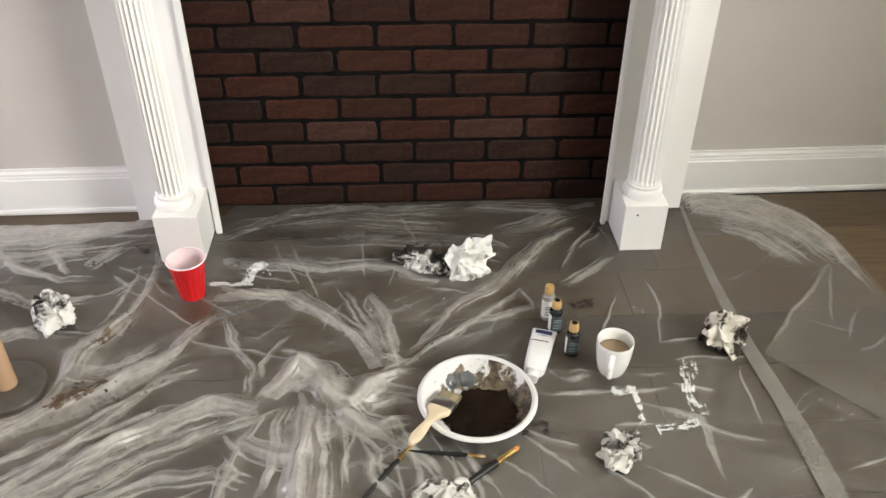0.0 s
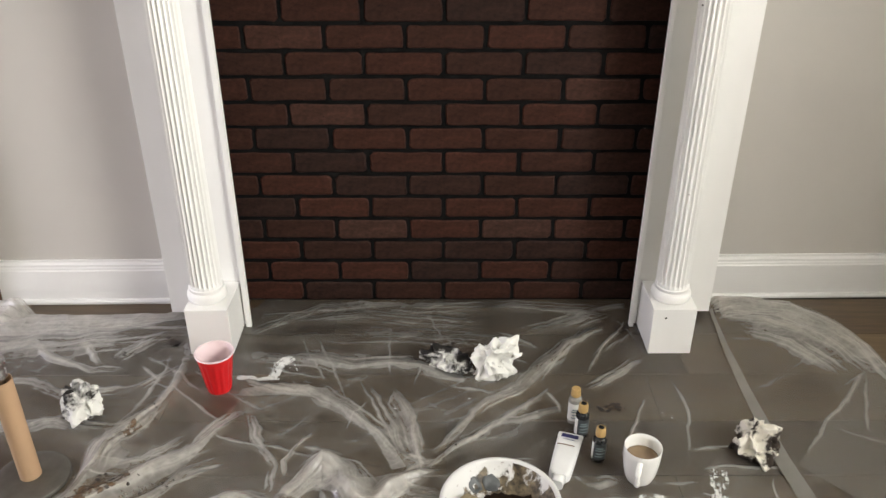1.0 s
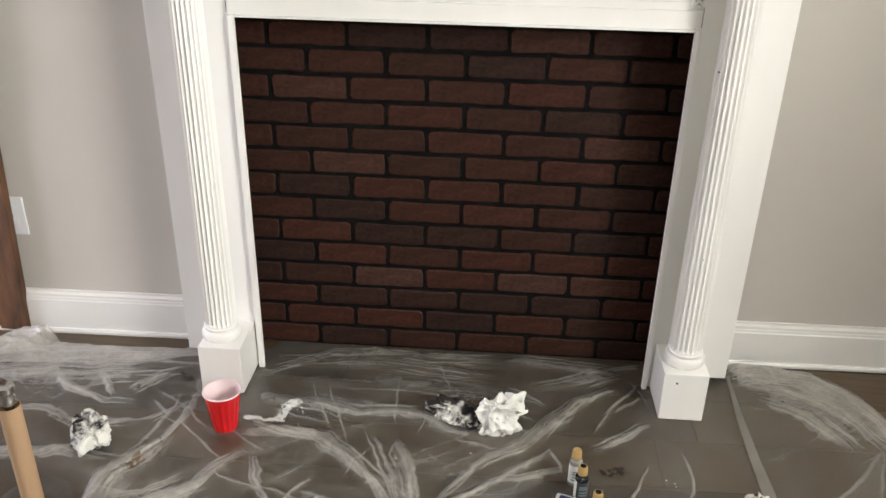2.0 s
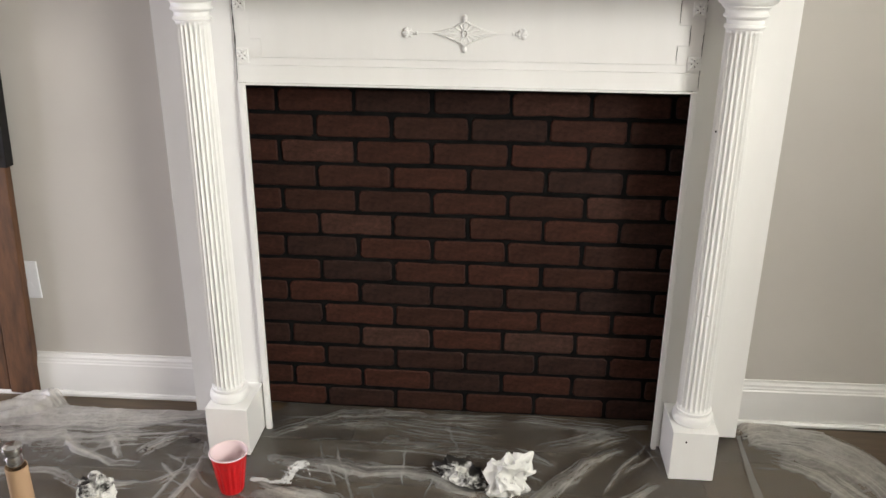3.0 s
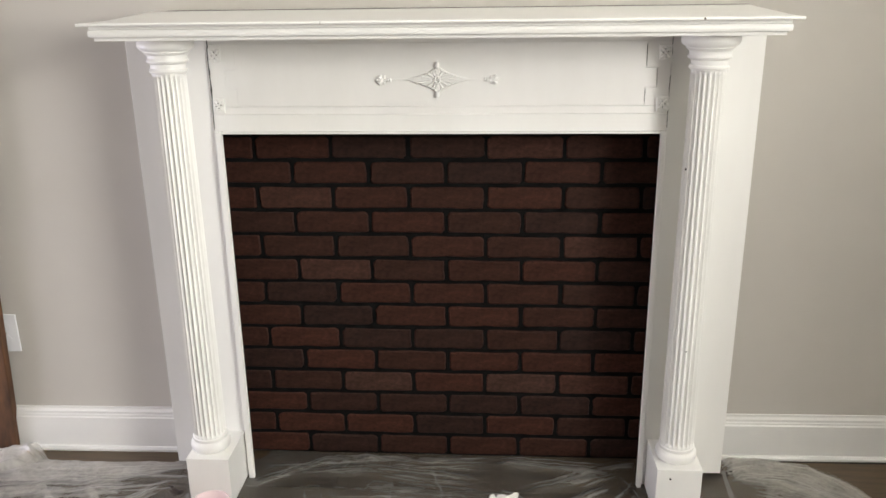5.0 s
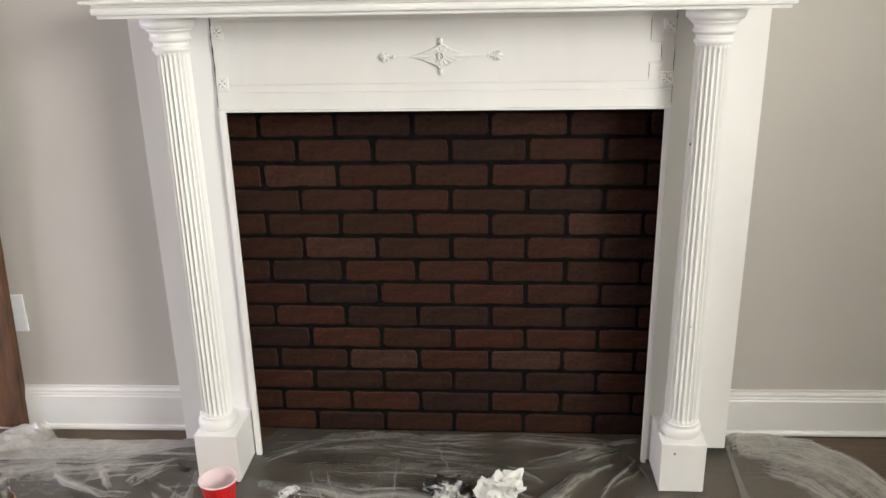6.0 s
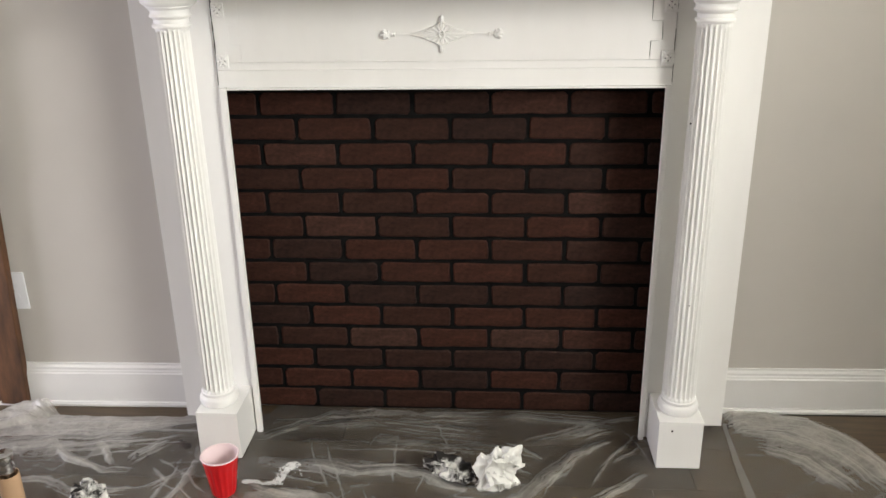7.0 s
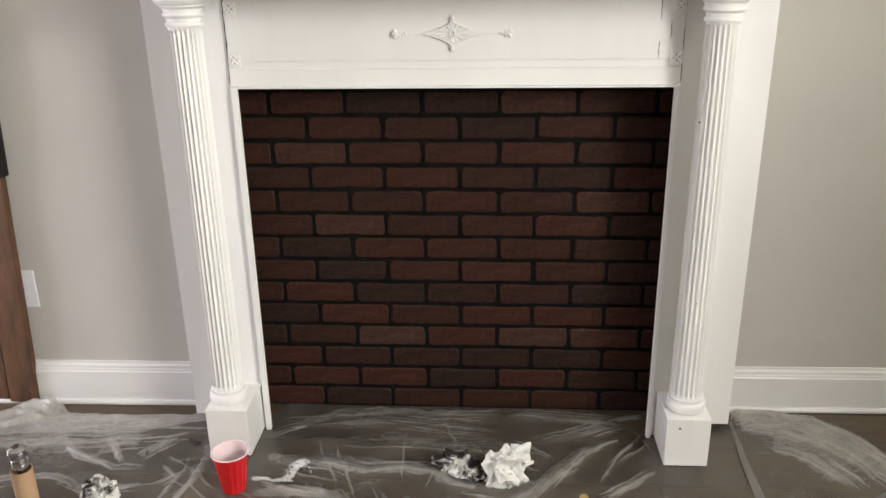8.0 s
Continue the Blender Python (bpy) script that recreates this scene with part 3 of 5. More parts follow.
# fine creases that run out from the bunched middle, and loose ones elsewhere
crease = random.Random(31)
for _ in range(60):
    a, r0, l = crease.uniform(0, 2 * math.pi), crease.uniform(0.12, 0.75), crease.uniform(0.08, 0.34)
    a2 = a + crease.uniform(-0.25, 0.25)
    cx, cy = -0.08 + r0 * math.cos(a), -0.72 + 0.85 * r0 * math.sin(a)
    dx, dy = l * math.cos(a2), l * math.sin(a2)
    if cy + dy < -0.05 and cy < -0.05:
        fold(crease.uniform(0.003, 0.007), crease.uniform(0.003, 0.010), (cx, cy), (cx + 0.5 * dx + crease.uniform(-0.015, 0.015), cy + 0.5 * dy), (cx + dx, cy + dy))
for _ in range(28):
    cx, cy, a, l = crease.uniform(-1.3, 1.1), crease.uniform(-1.15, -0.12), crease.gauss(0.35, 0.5), crease.uniform(0.06, 0.25)
    if crease.random() < 0.35:
        a += 1.4
    fold(crease.uniform(0.003, 0.006), crease.uniform(0.003, 0.008), (cx, cy), (cx + 0.5 * l * math.cos(a), cy + 0.5 * l * math.sin(a) + crease.uniform(-0.012, 0.012)), (cx + l * math.cos(a), min(-0.05, cy + l * math.sin(a))))


# drawn threads: thin creases that follow each broad fold, wandering off and over it
for w, h, line in list(FOLDS):
    if w < 0.0085:
        continue
    for _ in range(7 if w > 0.015 else 4):
        k0 = crease.randrange(max(1, len(line) - 1))
        seg = line[k0:k0 + crease.choice((2, 3, 3, 4))]
        if len(seg) < 2:
            continue
        ux, uy = seg[-1][0] - seg[0][0], seg[-1][1] - seg[0][1]
        l = math.hypot(ux, uy)
        o = crease.uniform(-1.5, 1.5) * w
        pts = []
        for x, y in seg:
            o += crease.uniform(-0.5, 0.5) * w
            pts.append((x - uy / l * o, min(-0.02, y + ux / l * o)))
        fold(crease.uniform(0.0035, 0.006), crease.uniform(0.004, 0.009), *pts)


# where the film lies doubled: how much hazier it is, and the outline
DOUBLED = [
    (0.4, ((-1.9, -0.05), (-1.2, -0.05), (-0.79, -0.03), (-0.72, -0.1), (-0.86, -0.15), (-1.01, -0.18), (-1.3, -0.20), (-1.9, -0.26))),
    (0.12, ((-0.52, -0.27), (-0.39, -0.24), (-0.2, -0.28), (0.04, -0.36), (0.04, -0.4), (-0.17, -0.32), (-0.41, -0.31), (-0.51, -0.31))),
    (0.2, ((-0.6, -0.45), (-0.45, -0.4), (-0.31, -0.42), (-0.22, -0.49), (-0.13, -0.62), (-0.09, -0.69), (-0.12, -0.7), (-0.2, -0.55), (-0.31, -0.45), (-0.45, -0.44))),
    (0.15, ((-0.89, -0.86), (-0.78, -0.77), (-0.72, -0.72), (-0.6, -0.64), (-0.49, -0.49), (-0.58, -0.69), (-0.7, -0.8), (-0.87, -0.89))),
    (0.3, ((-0.36, -0.78), (-0.33, -0.72), (-0.26, -0.68), (-0.22, -0.71), (-0.2, -0.77), (-0.24, -0.79), (-0.28, -0.75), (-0.32, -0.79))),
    (0.22, ((-0.58, -0.84), (-0.52, -0.79), (-0.42, -0.76), (-0.36, -0.78), (-0.35, -0.83), (-0.46, -0.83), (-0.56, -0.9), (-0.72, -0.94))),
    (0.14, ((-0.27, -0.8), (-0.22, -0.84), (-0.08, -0.87), (-0.06, -0.92), (-0.19, -0.89), (-0.23, -0.96), (-0.29, -0.96), (-0.29, -0.87))),
    (0.12, ((-0.14, -0.45), (-0.08, -0.62), (-0.05, -0.68), (-0.09, -0.71))),
    (0.22, ((-0.2, -0.74), (-0.1, -0.71), (-0.08, -0.78), (-0.15, -0.83), (-0.2, -0.79))),
    (0.1, ((-0.7, -0.45), (-0.69, -0.32), (-0.71, -0.21), (-0.68, -0.26), (-0.67, -0.41), (-0.69, -0.53), (-0.73, -0.68), (-0.79, -0.75), (-0.78, -0.66))),
    (0.08, ((0.78, -0.02), (0.95, -0.02), (1.06, -0.08), (1.13, -0.2), (1.16, -0.36), (1.1, -0.36), (1.02, -0.2), (0.9, -0.13), (0.8, -0.12))),
    (0.05, ((0.80, -0.10), (0.98, -0.12), (1.10, -0.34), (0.98, -0.48), (0.95, -0.3), (0.88, -0.2))),
    (0.2, ((0.82, 0.03), (1.0, -0.01), (1.11, -0.12), (1.18, -0.3), (1.07, -0.29), (1.02, -0.18), (0.92, -0.08), (0.79, -0.09))),
]


def inside(x, y, outline):
    hit = np.zeros(x.shape, bool)
    for (ax, ay), (bx, by) in zip(outline, outline[1:] + outline[:1]):
        if ay != by:
            hit ^= ((ay > y) != (by > y)) & (x < (bx - ax) * (y - ay) / (by - ay) + ax)
    return hit


def value_noise(x, y, scale, seed):
    """Smooth noise from 0 to 1 over the plan."""
    rs = np.random.RandomState(seed)
    table = rs.rand(97, 89)
    u, v = x * scale + 300.3, y * scale + 200.7
    i, j = np.floor(u).astype(int), np.floor(v).astype(int)
    a, b = u - i, v - j
    a, b = a * a * (3 - 2 * a), b * b * (3 - 2 * b)
    t = lambda p, q: table[p % 97, q % 89]
    return (t(i, j) * (1 - a) + t(i + 1, j) * a) * (1 - b) + (t(i, j + 1) * (1 - a) + t(i + 1, j + 1) * a) * b


def ridged(x, y, scale, seed):
    return 1 - np.abs(2 * value_noise(x, y, scale, seed) - 1)


def sheet_shape(x, y):
    """Film height over the floor, and its haze: gathered film plus painted crease shine."""
    wx = x + 0.012 * (value_noise(x, y, 14, 1) - 0.5) + 0.006 * (value_noise(x, y, 45, 2) - 0.5)
    wy = y + 0.012 * (value_noise(x, y, 14, 3) - 0.5) + 0.006 * (value_noise(x, y, 45, 4) - 0.5)
    z = np.zeros_like(x)
    g = np.zeros_like(x)
    for k, (w, h, line) in enumerate(FOLDS):
        reach = 3.5 * w + 0.02
        lx, ly = [p[0] for p in line], [p[1] for p in line]
        on = np.nonzero((x > min(lx) - reach) & (x < max(lx) + reach) & (y > min(ly) - reach) & (y < max(ly) + reach))[0]
        if not len(on):
            continue
        x_, y_, wx_, wy_ = x[on], y[on], wx[on], wy[on]
        d = np.full_like(x_, 9.0)
        side = np.zeros_like(x_)
        run = np.zeros_like(x_)
        done = 0.0
        for (ax, ay), (bx, by) in zip(line, line[1:]):
            ux, uy = bx - ax, by - ay
            l = math.hypot(ux, uy)
            f = np.clip(((wx_ - ax) * ux + (wy_ - ay) * uy) / (l * l), 0, 1)
            e = np.hypot(wx_ - ax - f * ux, wy_ - ay - f * uy)
            near = e < d
            side = np.where(near, np.sign(ux * (wy_ - ay) - uy * (wx_ - ax)) * e, side)
            run = np.where(near, done + f * l, run)
            d = np.minimum(d, e)
            done += l
        ends = np.clip(np.minimum(run, done - run) / (0.28 * done), 0, 1) ** 0.8
        broad = w * (0.75 + 0.7 * value_noise(x_, y_, 9, 60 + k)) * (0.45 + 0.55 * ends)
        lump = (0.5 + 0.7 * value_noise(x_, y_, 20, 10 + k)) * (0.12 + 0.88 * ends) * (1.4 if h > 0.0215 else 1.0)
        streak = 1 - np.abs(2 * value_noise(side * 190 / (1 + 14 * w), run * 3.5 + 7 * k, 1.0, 110 + k) - 1)
        fine = 1 - np.abs(2 * value_noise(side * 330 / (1 + 14 * w), run * 6 + 3 * k, 1.0, 170 + k) - 1)
        env = np.exp(-(d / (1.15 * broad)) ** 2)
        crest = np.exp(-(d / (0.28 * broad)) ** 1.5)
        z[on] = np.maximum(z[on], h * lump * (0.45 * env + 0.55 * np.exp(-(d / (0.7 * broad)) ** 1.5) * (0.4 + 0.6 * streak)))
        if w > 0.0075:
            # pleats lie flat on one another: bands of doubled film, turned edges' shine painted in
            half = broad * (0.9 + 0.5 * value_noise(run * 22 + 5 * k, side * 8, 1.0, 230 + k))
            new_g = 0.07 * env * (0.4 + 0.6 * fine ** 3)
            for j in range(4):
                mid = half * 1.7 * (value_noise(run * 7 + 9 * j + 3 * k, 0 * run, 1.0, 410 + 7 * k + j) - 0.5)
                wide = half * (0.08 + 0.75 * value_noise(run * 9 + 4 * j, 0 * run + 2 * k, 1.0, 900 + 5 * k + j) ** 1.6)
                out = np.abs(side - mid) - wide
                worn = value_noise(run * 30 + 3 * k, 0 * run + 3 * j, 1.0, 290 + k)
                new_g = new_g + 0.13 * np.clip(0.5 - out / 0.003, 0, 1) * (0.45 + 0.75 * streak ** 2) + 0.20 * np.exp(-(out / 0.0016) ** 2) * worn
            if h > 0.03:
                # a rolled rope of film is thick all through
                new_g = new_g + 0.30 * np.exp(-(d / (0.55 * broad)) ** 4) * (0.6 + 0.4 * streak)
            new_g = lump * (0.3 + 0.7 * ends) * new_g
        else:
            # fine creases: their bright lines are painted as narrow haze
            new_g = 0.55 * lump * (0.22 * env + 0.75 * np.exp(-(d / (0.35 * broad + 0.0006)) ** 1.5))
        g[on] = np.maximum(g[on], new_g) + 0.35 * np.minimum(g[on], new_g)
    loose = 0.0035 * ridged(wx * 0.8 + wy, wy - 0.3 * wx, 13, 201) ** 3 + 0.002 * ridged(wx, wy, 27, 202) ** 4 + 0.0003 * ridged(0.8 * wx + 0.6 * wy, 0.8 * wy - 0.6 * wx, 53, 203) ** 2
    left = np.clip((0.55 - x) / 0.5, 0.2, 1)
    z = z + loose * left
    g = g + 0.08 * left * ridged(wx * 0.8 + wy, wy - 0.3 * wx, 13, 201) ** 22 + 0.05 * left * ridged(wx, wy, 27, 202) ** 20
    for k, (haze, outline) in enumerate(DOUBLED):
        g = g + haze * inside(wx, wy, outline) * (0.5 + value_noise(x, y, 11, 350 + k))
    # crumpling: small facets are painted with more or less haze
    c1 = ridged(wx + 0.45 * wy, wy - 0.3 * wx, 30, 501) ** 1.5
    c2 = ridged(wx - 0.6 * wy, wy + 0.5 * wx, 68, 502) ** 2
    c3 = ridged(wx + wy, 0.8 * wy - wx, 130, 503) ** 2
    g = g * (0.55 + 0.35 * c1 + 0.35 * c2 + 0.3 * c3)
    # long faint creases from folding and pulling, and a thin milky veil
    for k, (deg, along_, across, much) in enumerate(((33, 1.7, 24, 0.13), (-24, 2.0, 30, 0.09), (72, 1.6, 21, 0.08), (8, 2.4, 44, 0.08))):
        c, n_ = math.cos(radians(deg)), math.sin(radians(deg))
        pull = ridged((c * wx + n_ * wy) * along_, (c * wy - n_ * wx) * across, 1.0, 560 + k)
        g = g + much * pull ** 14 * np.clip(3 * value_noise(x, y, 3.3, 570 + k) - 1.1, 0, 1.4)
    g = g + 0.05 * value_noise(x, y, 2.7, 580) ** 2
    # less haze over the hearth, between the plinths
    g = g * (1 - 0.55 * np.clip((y + 0.33) / 0.12, 0, 1) * np.clip((x + 0.52) / 0.08, 0, 1) * np.clip((0.74 - x) / 0.06, 0, 1))
    for fx, fy, fr in FLAT:
        keep = np.clip((np.hypot(x - fx, y - fy) - fr) / 0.03, 0, 1)
        z, g = z * keep, g * (0.35 + 0.65 * keep)
    for px in (X0 - 0.6085, X0 + 0.6085):
        keep = np.clip((np.maximum(np.abs(x - px) - 0.06, np.abs(y + 0.2) - 0.08)) / 0.03, 0, 1)
        z = z * (0.1 + 0.9 * keep)
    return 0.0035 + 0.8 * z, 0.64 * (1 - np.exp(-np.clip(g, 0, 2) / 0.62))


def at_sheet(x, y):
    return float(sheet_shape(np.array([x]), np.array([y]))[0][0])


def film_material():
    m = bpy.data.materials.new("clear_plastic_film")
    m.use_nodes = True
    t = m.node_tree
    t.nodes.clear()
    out = t.nodes.new("ShaderNodeOutputMaterial")
    clear = node(m, "ShaderNodeBsdfTransparent", Color=(0.97, 0.965, 0.93, 1))
    haze = node(m, "ShaderNodeBsdfDiffuse", Color=(0.87, 0.845, 0.79, 1))
    thru = node(m, "ShaderNodeBsdfTranslucent", Color=(0.87, 0.845, 0.79, 1))
    milk = node(m, "ShaderNodeMixShader", Fac=0.3)
    wire(m, haze.outputs[0], milk.inputs[1])
    wire(m, thru.outputs[0], milk.inputs[2])
    # film thickness, with the painted shine of creases and edges
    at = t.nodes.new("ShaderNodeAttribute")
    at.attribute_name = "gather_shine"
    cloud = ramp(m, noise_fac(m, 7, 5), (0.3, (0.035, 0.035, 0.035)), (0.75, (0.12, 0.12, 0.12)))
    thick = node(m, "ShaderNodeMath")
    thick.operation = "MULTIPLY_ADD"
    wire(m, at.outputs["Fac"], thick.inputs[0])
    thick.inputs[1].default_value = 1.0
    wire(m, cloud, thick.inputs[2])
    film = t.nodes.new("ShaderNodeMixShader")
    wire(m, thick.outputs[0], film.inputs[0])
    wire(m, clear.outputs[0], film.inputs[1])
    wire(m, milk.outputs[0], film.inputs[2])
    gloss = node(m, "ShaderNodeBsdfGlossy", Roughness=0.33, Color=(1, 1, 1, 1))
    fres = node(m, "ShaderNodeFresnel", IOR=1.5)
    bmp = node(m, "ShaderNodeBump", Strength=0.3, Distance=0.003)
    wire(m, noise_fac(m, 38, 1), bmp.inputs["Height"])
    for n_ in (gloss, fres):
        wire(m, bmp.outputs[0], n_.inputs["Normal"])
    fin = t.nodes.new("ShaderNodeMixShader")
    wire(m, fres.outputs[0], fin.inputs[0])
    wire(m, film.outputs[0], fin.inputs[1])
    wire(m, gloss.outputs[0], fin.inputs[2])
    wire(m, fin.outputs[0], out.inputs[0])
    return m


FILM = film_material()


def film_mesh(name, X, Y, lift=0.0, gather_shine=None):
    ux, uy, vx, vy = X[1, 0] - X[0, 0], Y[1, 0] - Y[0, 0], X[0, 1] - X[0, 0], Y[0, 1] - Y[0, 0]
    if ux * vy - uy * vx < 0:
        X, Y = X[::-1], Y[::-1]
    Z, G = sheet_shape(X.ravel(), Y.ravel())
    if gather_shine is not None:
        G = np.full_like(G, gather_shine)
    r, c = X.shape
    me = bpy.data.meshes.new(name)
    idx = np.arange(r * c).reshape(r, c)
    quads = np.stack((idx[:-1, :-1], idx[1:, :-1], idx[1:, 1:], idx[:-1, 1:]), -1).reshape(-1, 4)
    me.from_pydata(np.stack((X.ravel(), Y.ravel(), Z + lift), 1).tolist(), [], quads.tolist())
    at = me.attributes.new("gather_shine", "FLOAT", "POINT")
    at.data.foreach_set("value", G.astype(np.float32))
    me.polygons.foreach_set("use_smooth", np.ones(len(quads), bool))
    me.materials.append(FILM)
    return new(name, me)


xs = np.concatenate((np.linspace(-1.85, -1.33, 60)[:-1], np.linspace(-1.33, 1.38, 1230), np.linspace(1.38, 1.55, 20)[1:]))
back = np.interp(xs, BACK_X, BACK_Y) + 0.012 * (value_noise(xs, xs * 0, 9, 77) - 0.5)
s = np.concatenate((np.linspace(0, 0.3, 70)[:-1], np.linspace(0.3, 1, 560)))[None, :]
GX = np.repeat(xs[:, None], s.size, 1)
GY = -1.7 + (back[:, None] + 1.7) * s
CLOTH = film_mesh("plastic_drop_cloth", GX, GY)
tagged(CLOTH, "wrinkled clear plastic drop cloth spread over the floor", "drop cloth")


def ribbon(name, line, width, lift, n=160, m=9):
    """A flat band of film along a line of the plan."""
    line = [Vector(p) for p in line]
    cum = [0.0]
    for a, b in zip(line, line[1:]):
        cum.append(cum[-1] + (b - a).length)
    t = np.linspace(0, cum[-1], n)
    cx, cy = np.interp(t, cum, [p.x for p in line]), np.interp(t, cum, [p.y for p in line])
    tx, ty = np.gradient(cx), np.gradient(cy)
    l = np.hypot(tx, ty)
    w = np.linspace(-width / 2, width / 2, m)[None, :] * np.clip(0.22 + 1.5 * t / cum[-1], 0, 1)[:, None] * (0.88 + 0.24 * value_noise(t, 0 * t, 11, 640))[:, None]
    return film_mesh(name, cx[:, None] - (ty / l)[:, None] * w, cy[:, None] + (tx / l)[:, None] * w, lift, 0.16)


band = ribbon("folded_band", [(0.768, -0.06), (0.755, -0.25), (0.75, -0.42), (0.75, -0.67), (0.765, -0.84), (0.77, -1.00), (0.77, -1.6)], 0.044, 0.004)
band.parent = CLOTH
u, v = np.meshgrid(np.linspace(0, 1, 80), np.linspace(0, 1, 80))
corner = [np.array(p) for p in ((1.09, -0.34), (0.78, -0.69), (1.12, -1.10), (1.24, -0.66))]
P = (corner[0][:, None, None] * (1 - u) * (1 - v) + corner[1][:, None, None] * u * (1 - v) + corner[2][:, None, None] * u * v + corner[3][:, None, None] * (1 - u) * v)
lap = film_mesh("folded_corner", P[0], P[1], 0.004, 0.07)
lap.parent = CLOTH


# ---- things on the cloth ----
def stained(name, colour, stain, amount, scale, rough=0.85):
    """Paper or foam with stains; each object takes another piece of the pattern."""
    m = mat(name, colour, rough)
    info = m.node_tree.nodes.new("ShaderNodeObjectInfo")
    c = m.node_tree.nodes.new("ShaderNodeTexCoord")
    add = m.node_tree.nodes.new("ShaderNodeVectorMath")
    add.operation = "MULTIPLY_ADD"
    wire(m, info.outputs["Random"], add.inputs[0])
    add.inputs[1].default_value = (37, 19, 53)
    wire(m, c.outputs["Object"], add.inputs[2])
    n = node(m, "ShaderNodeTexNoise", Scale=scale, Detail=6, Roughness=0.62)
    wire(m, add.outputs[0], n.inputs["Vector"])
    f = ramp(m, n.outputs["Fac"], (amount - 0.035, (1, 1, 1)), (amount + 0.035, (0, 0, 0)))
    n2 = node(m, "ShaderNodeTexNoise", Scale=scale * 4, Detail=4)
    wire(m, add.outputs[0], n2.inputs["Vector"])
    tone = ramp(m, n2.outputs["Fac"], (0.35, tuple(0.5 * v for v in stain)), (0.7, tuple(min(1, 1.8 * v) for v in stain)))
    wire(m, mixed(m, f, colour, tone), bsdf(m).inputs["Base Color"])
    bump(m, noise_fac(m, 220, 4), 0.35, 0.0012)
    return m


PAPER_WHITE = stained("paper_towel_clean", (0.80, 0.79, 0.75), (0.10, 0.08, 0.06), 0.33, 16)
PAPER_BLACK = stained("paper_towel_black_paint", (0.78, 0.77, 0.73), (0.016, 0.013, 0.011), 0.468, 10)
PAPER_BROWN = stained("paper_towel_brown_paint", (0.72, 0.68, 0.60), (0.035, 0.024, 0.017), 0.53, 18)
PAPER_GREY = stained("paper_towel_grey_smudge", (0.62, 0.60, 0.55), (0.09, 0.08, 0.07), 0.46, 26)


def paper_lump(x, y, rx, ry, h, seed, material, label, turn=0.0):
    """A crumpled paper towel: a creased, torn ball with flaps."""
    bm = bmesh.new()
    bmesh.ops.create_icosphere(bm, subdivisions=5, radius=1)
    off = Vector((seed * 3.7, seed * 1.9, seed * 5.3))
    for v in bm.verts:
        p = v.co.copy()
        big = noise.noise(p * 1.3 + off)
        cre = 1 - abs(noise.noise(p * 1.7 + off * 2)) * 2.4
        cr2 = 1 - abs(noise.noise(p * 3.6 + off * 3)) * 2.0
        r = 0.66 + 0.5 * big + 0.34 * cre + 0.12 * cr2
        tw = noise.noise_vector(p * 1.9 + off) * 0.36 + noise.noise_vector(p * 4.2 + off) * 0.12
        q = p * r + tw
        low = (q.z + 0.62) / 1.62
        k = 1.0 if low > 0 else max(0.2, 1 + 2.4 * low)
        v.co = (q.x * rx * k, q.y * ry * k, max(0.0, low) * h)
    ob = rounded(part("paper_towel", bm, material), 32)
    ob.matrix_basis = pose(x, y, at_sheet(x, y) - 0.001, 0, 0, turn)
    return tagged(ob, label, "paper towel", "crumpled paper towels")


paper_lump(-0.866, -0.512, 0.046, 0.046, 0.085, 12, PAPER_BLACK, "crumpled white paper towel smeared with black paint", 130)
paper_lump(-0.005, -0.320, 0.062, 0.036, 0.046, 22, PAPER_BLACK, "flattened paper towel heavily stained with black paint", -25)
paper_lump(0.130, -0.352, 0.058, 0.045, 0.098, 3, PAPER_WHITE, "large crumpled clean white paper towel", 15)
paper_lump(0.695, -0.650, 0.047, 0.045, 0.085, 14, PAPER_BROWN, "crumpled paper towel soaked with dark brown stain", 60)
paper_lump(0.385, -0.970, 0.038, 0.036, 0.058, 16, PAPER_GREY, "small crumpled grey-smudged paper towel", 0)
paper_lump(0.030, -1.085, 0.052, 0.045, 0.060, 8, PAPER_GREY, "crumpled grey-smudged paper towel beside the brushes", 40)

# red party cup
RED = varied("red_cup_plastic", (0.62, 0.012, 0.016), (0.70, 0.016, 0.02), 20, 0.28, 60, 0.03, 0.0004)
PINK = varied("cup_inside", (0.82, 0.66, 0.67), (0.86, 0.71, 0.72), 15, 0.35, 60, 0.03, 0.0004)
CUP = base("party_cup", -0.569, -0.412, 0.0035, 0, "red plastic party cup with a white inside, standing empty", "cup")

CUP.matrix_basis = CUP.matrix_basis @ Matrix.Diagonal((0.98, 0.98, 0.94, 1))


def cup_wave(i, r, z):
    return 0.0019 * (0.5 + 0.5 * math.cos(2 * math.pi * i / 8)) if 0.008 < z < 0.098 else 0.0


prof = [(0.0, 0.003), (0.026, 0.003), (0.029, 0.0), (0.0305, 0.003), (0.0316, 0.009), (0.0335, 0.022), (0.0375, 0.052), (0.0412, 0.080), (0.0430, 0.094), (0.0442, 0.100), (0.0462, 0.1125), (0.0468, 0.1165)]
rounded(part("cup_wall", lathe(prof, 128, flute=cup_wave, caps=False), RED, CUP), 30)
rounded(part("lining", lathe([(0.0, 0.0045), (0.0275, 0.0045), (0.0285, 0.012), (0.0370, 0.071), (0.0403, 0.096), (0.0443, 0.112), (0.0462, 0.1172)], 64, caps=False), PINK, CUP, "white inside of the cup"), 30)
rim = [(0.0472 + 0.0022 * math.cos(a), 0.1175 + 0.0022 * math.sin(a)) for a in [2 * math.pi * i / 10 for i in range(11)]]
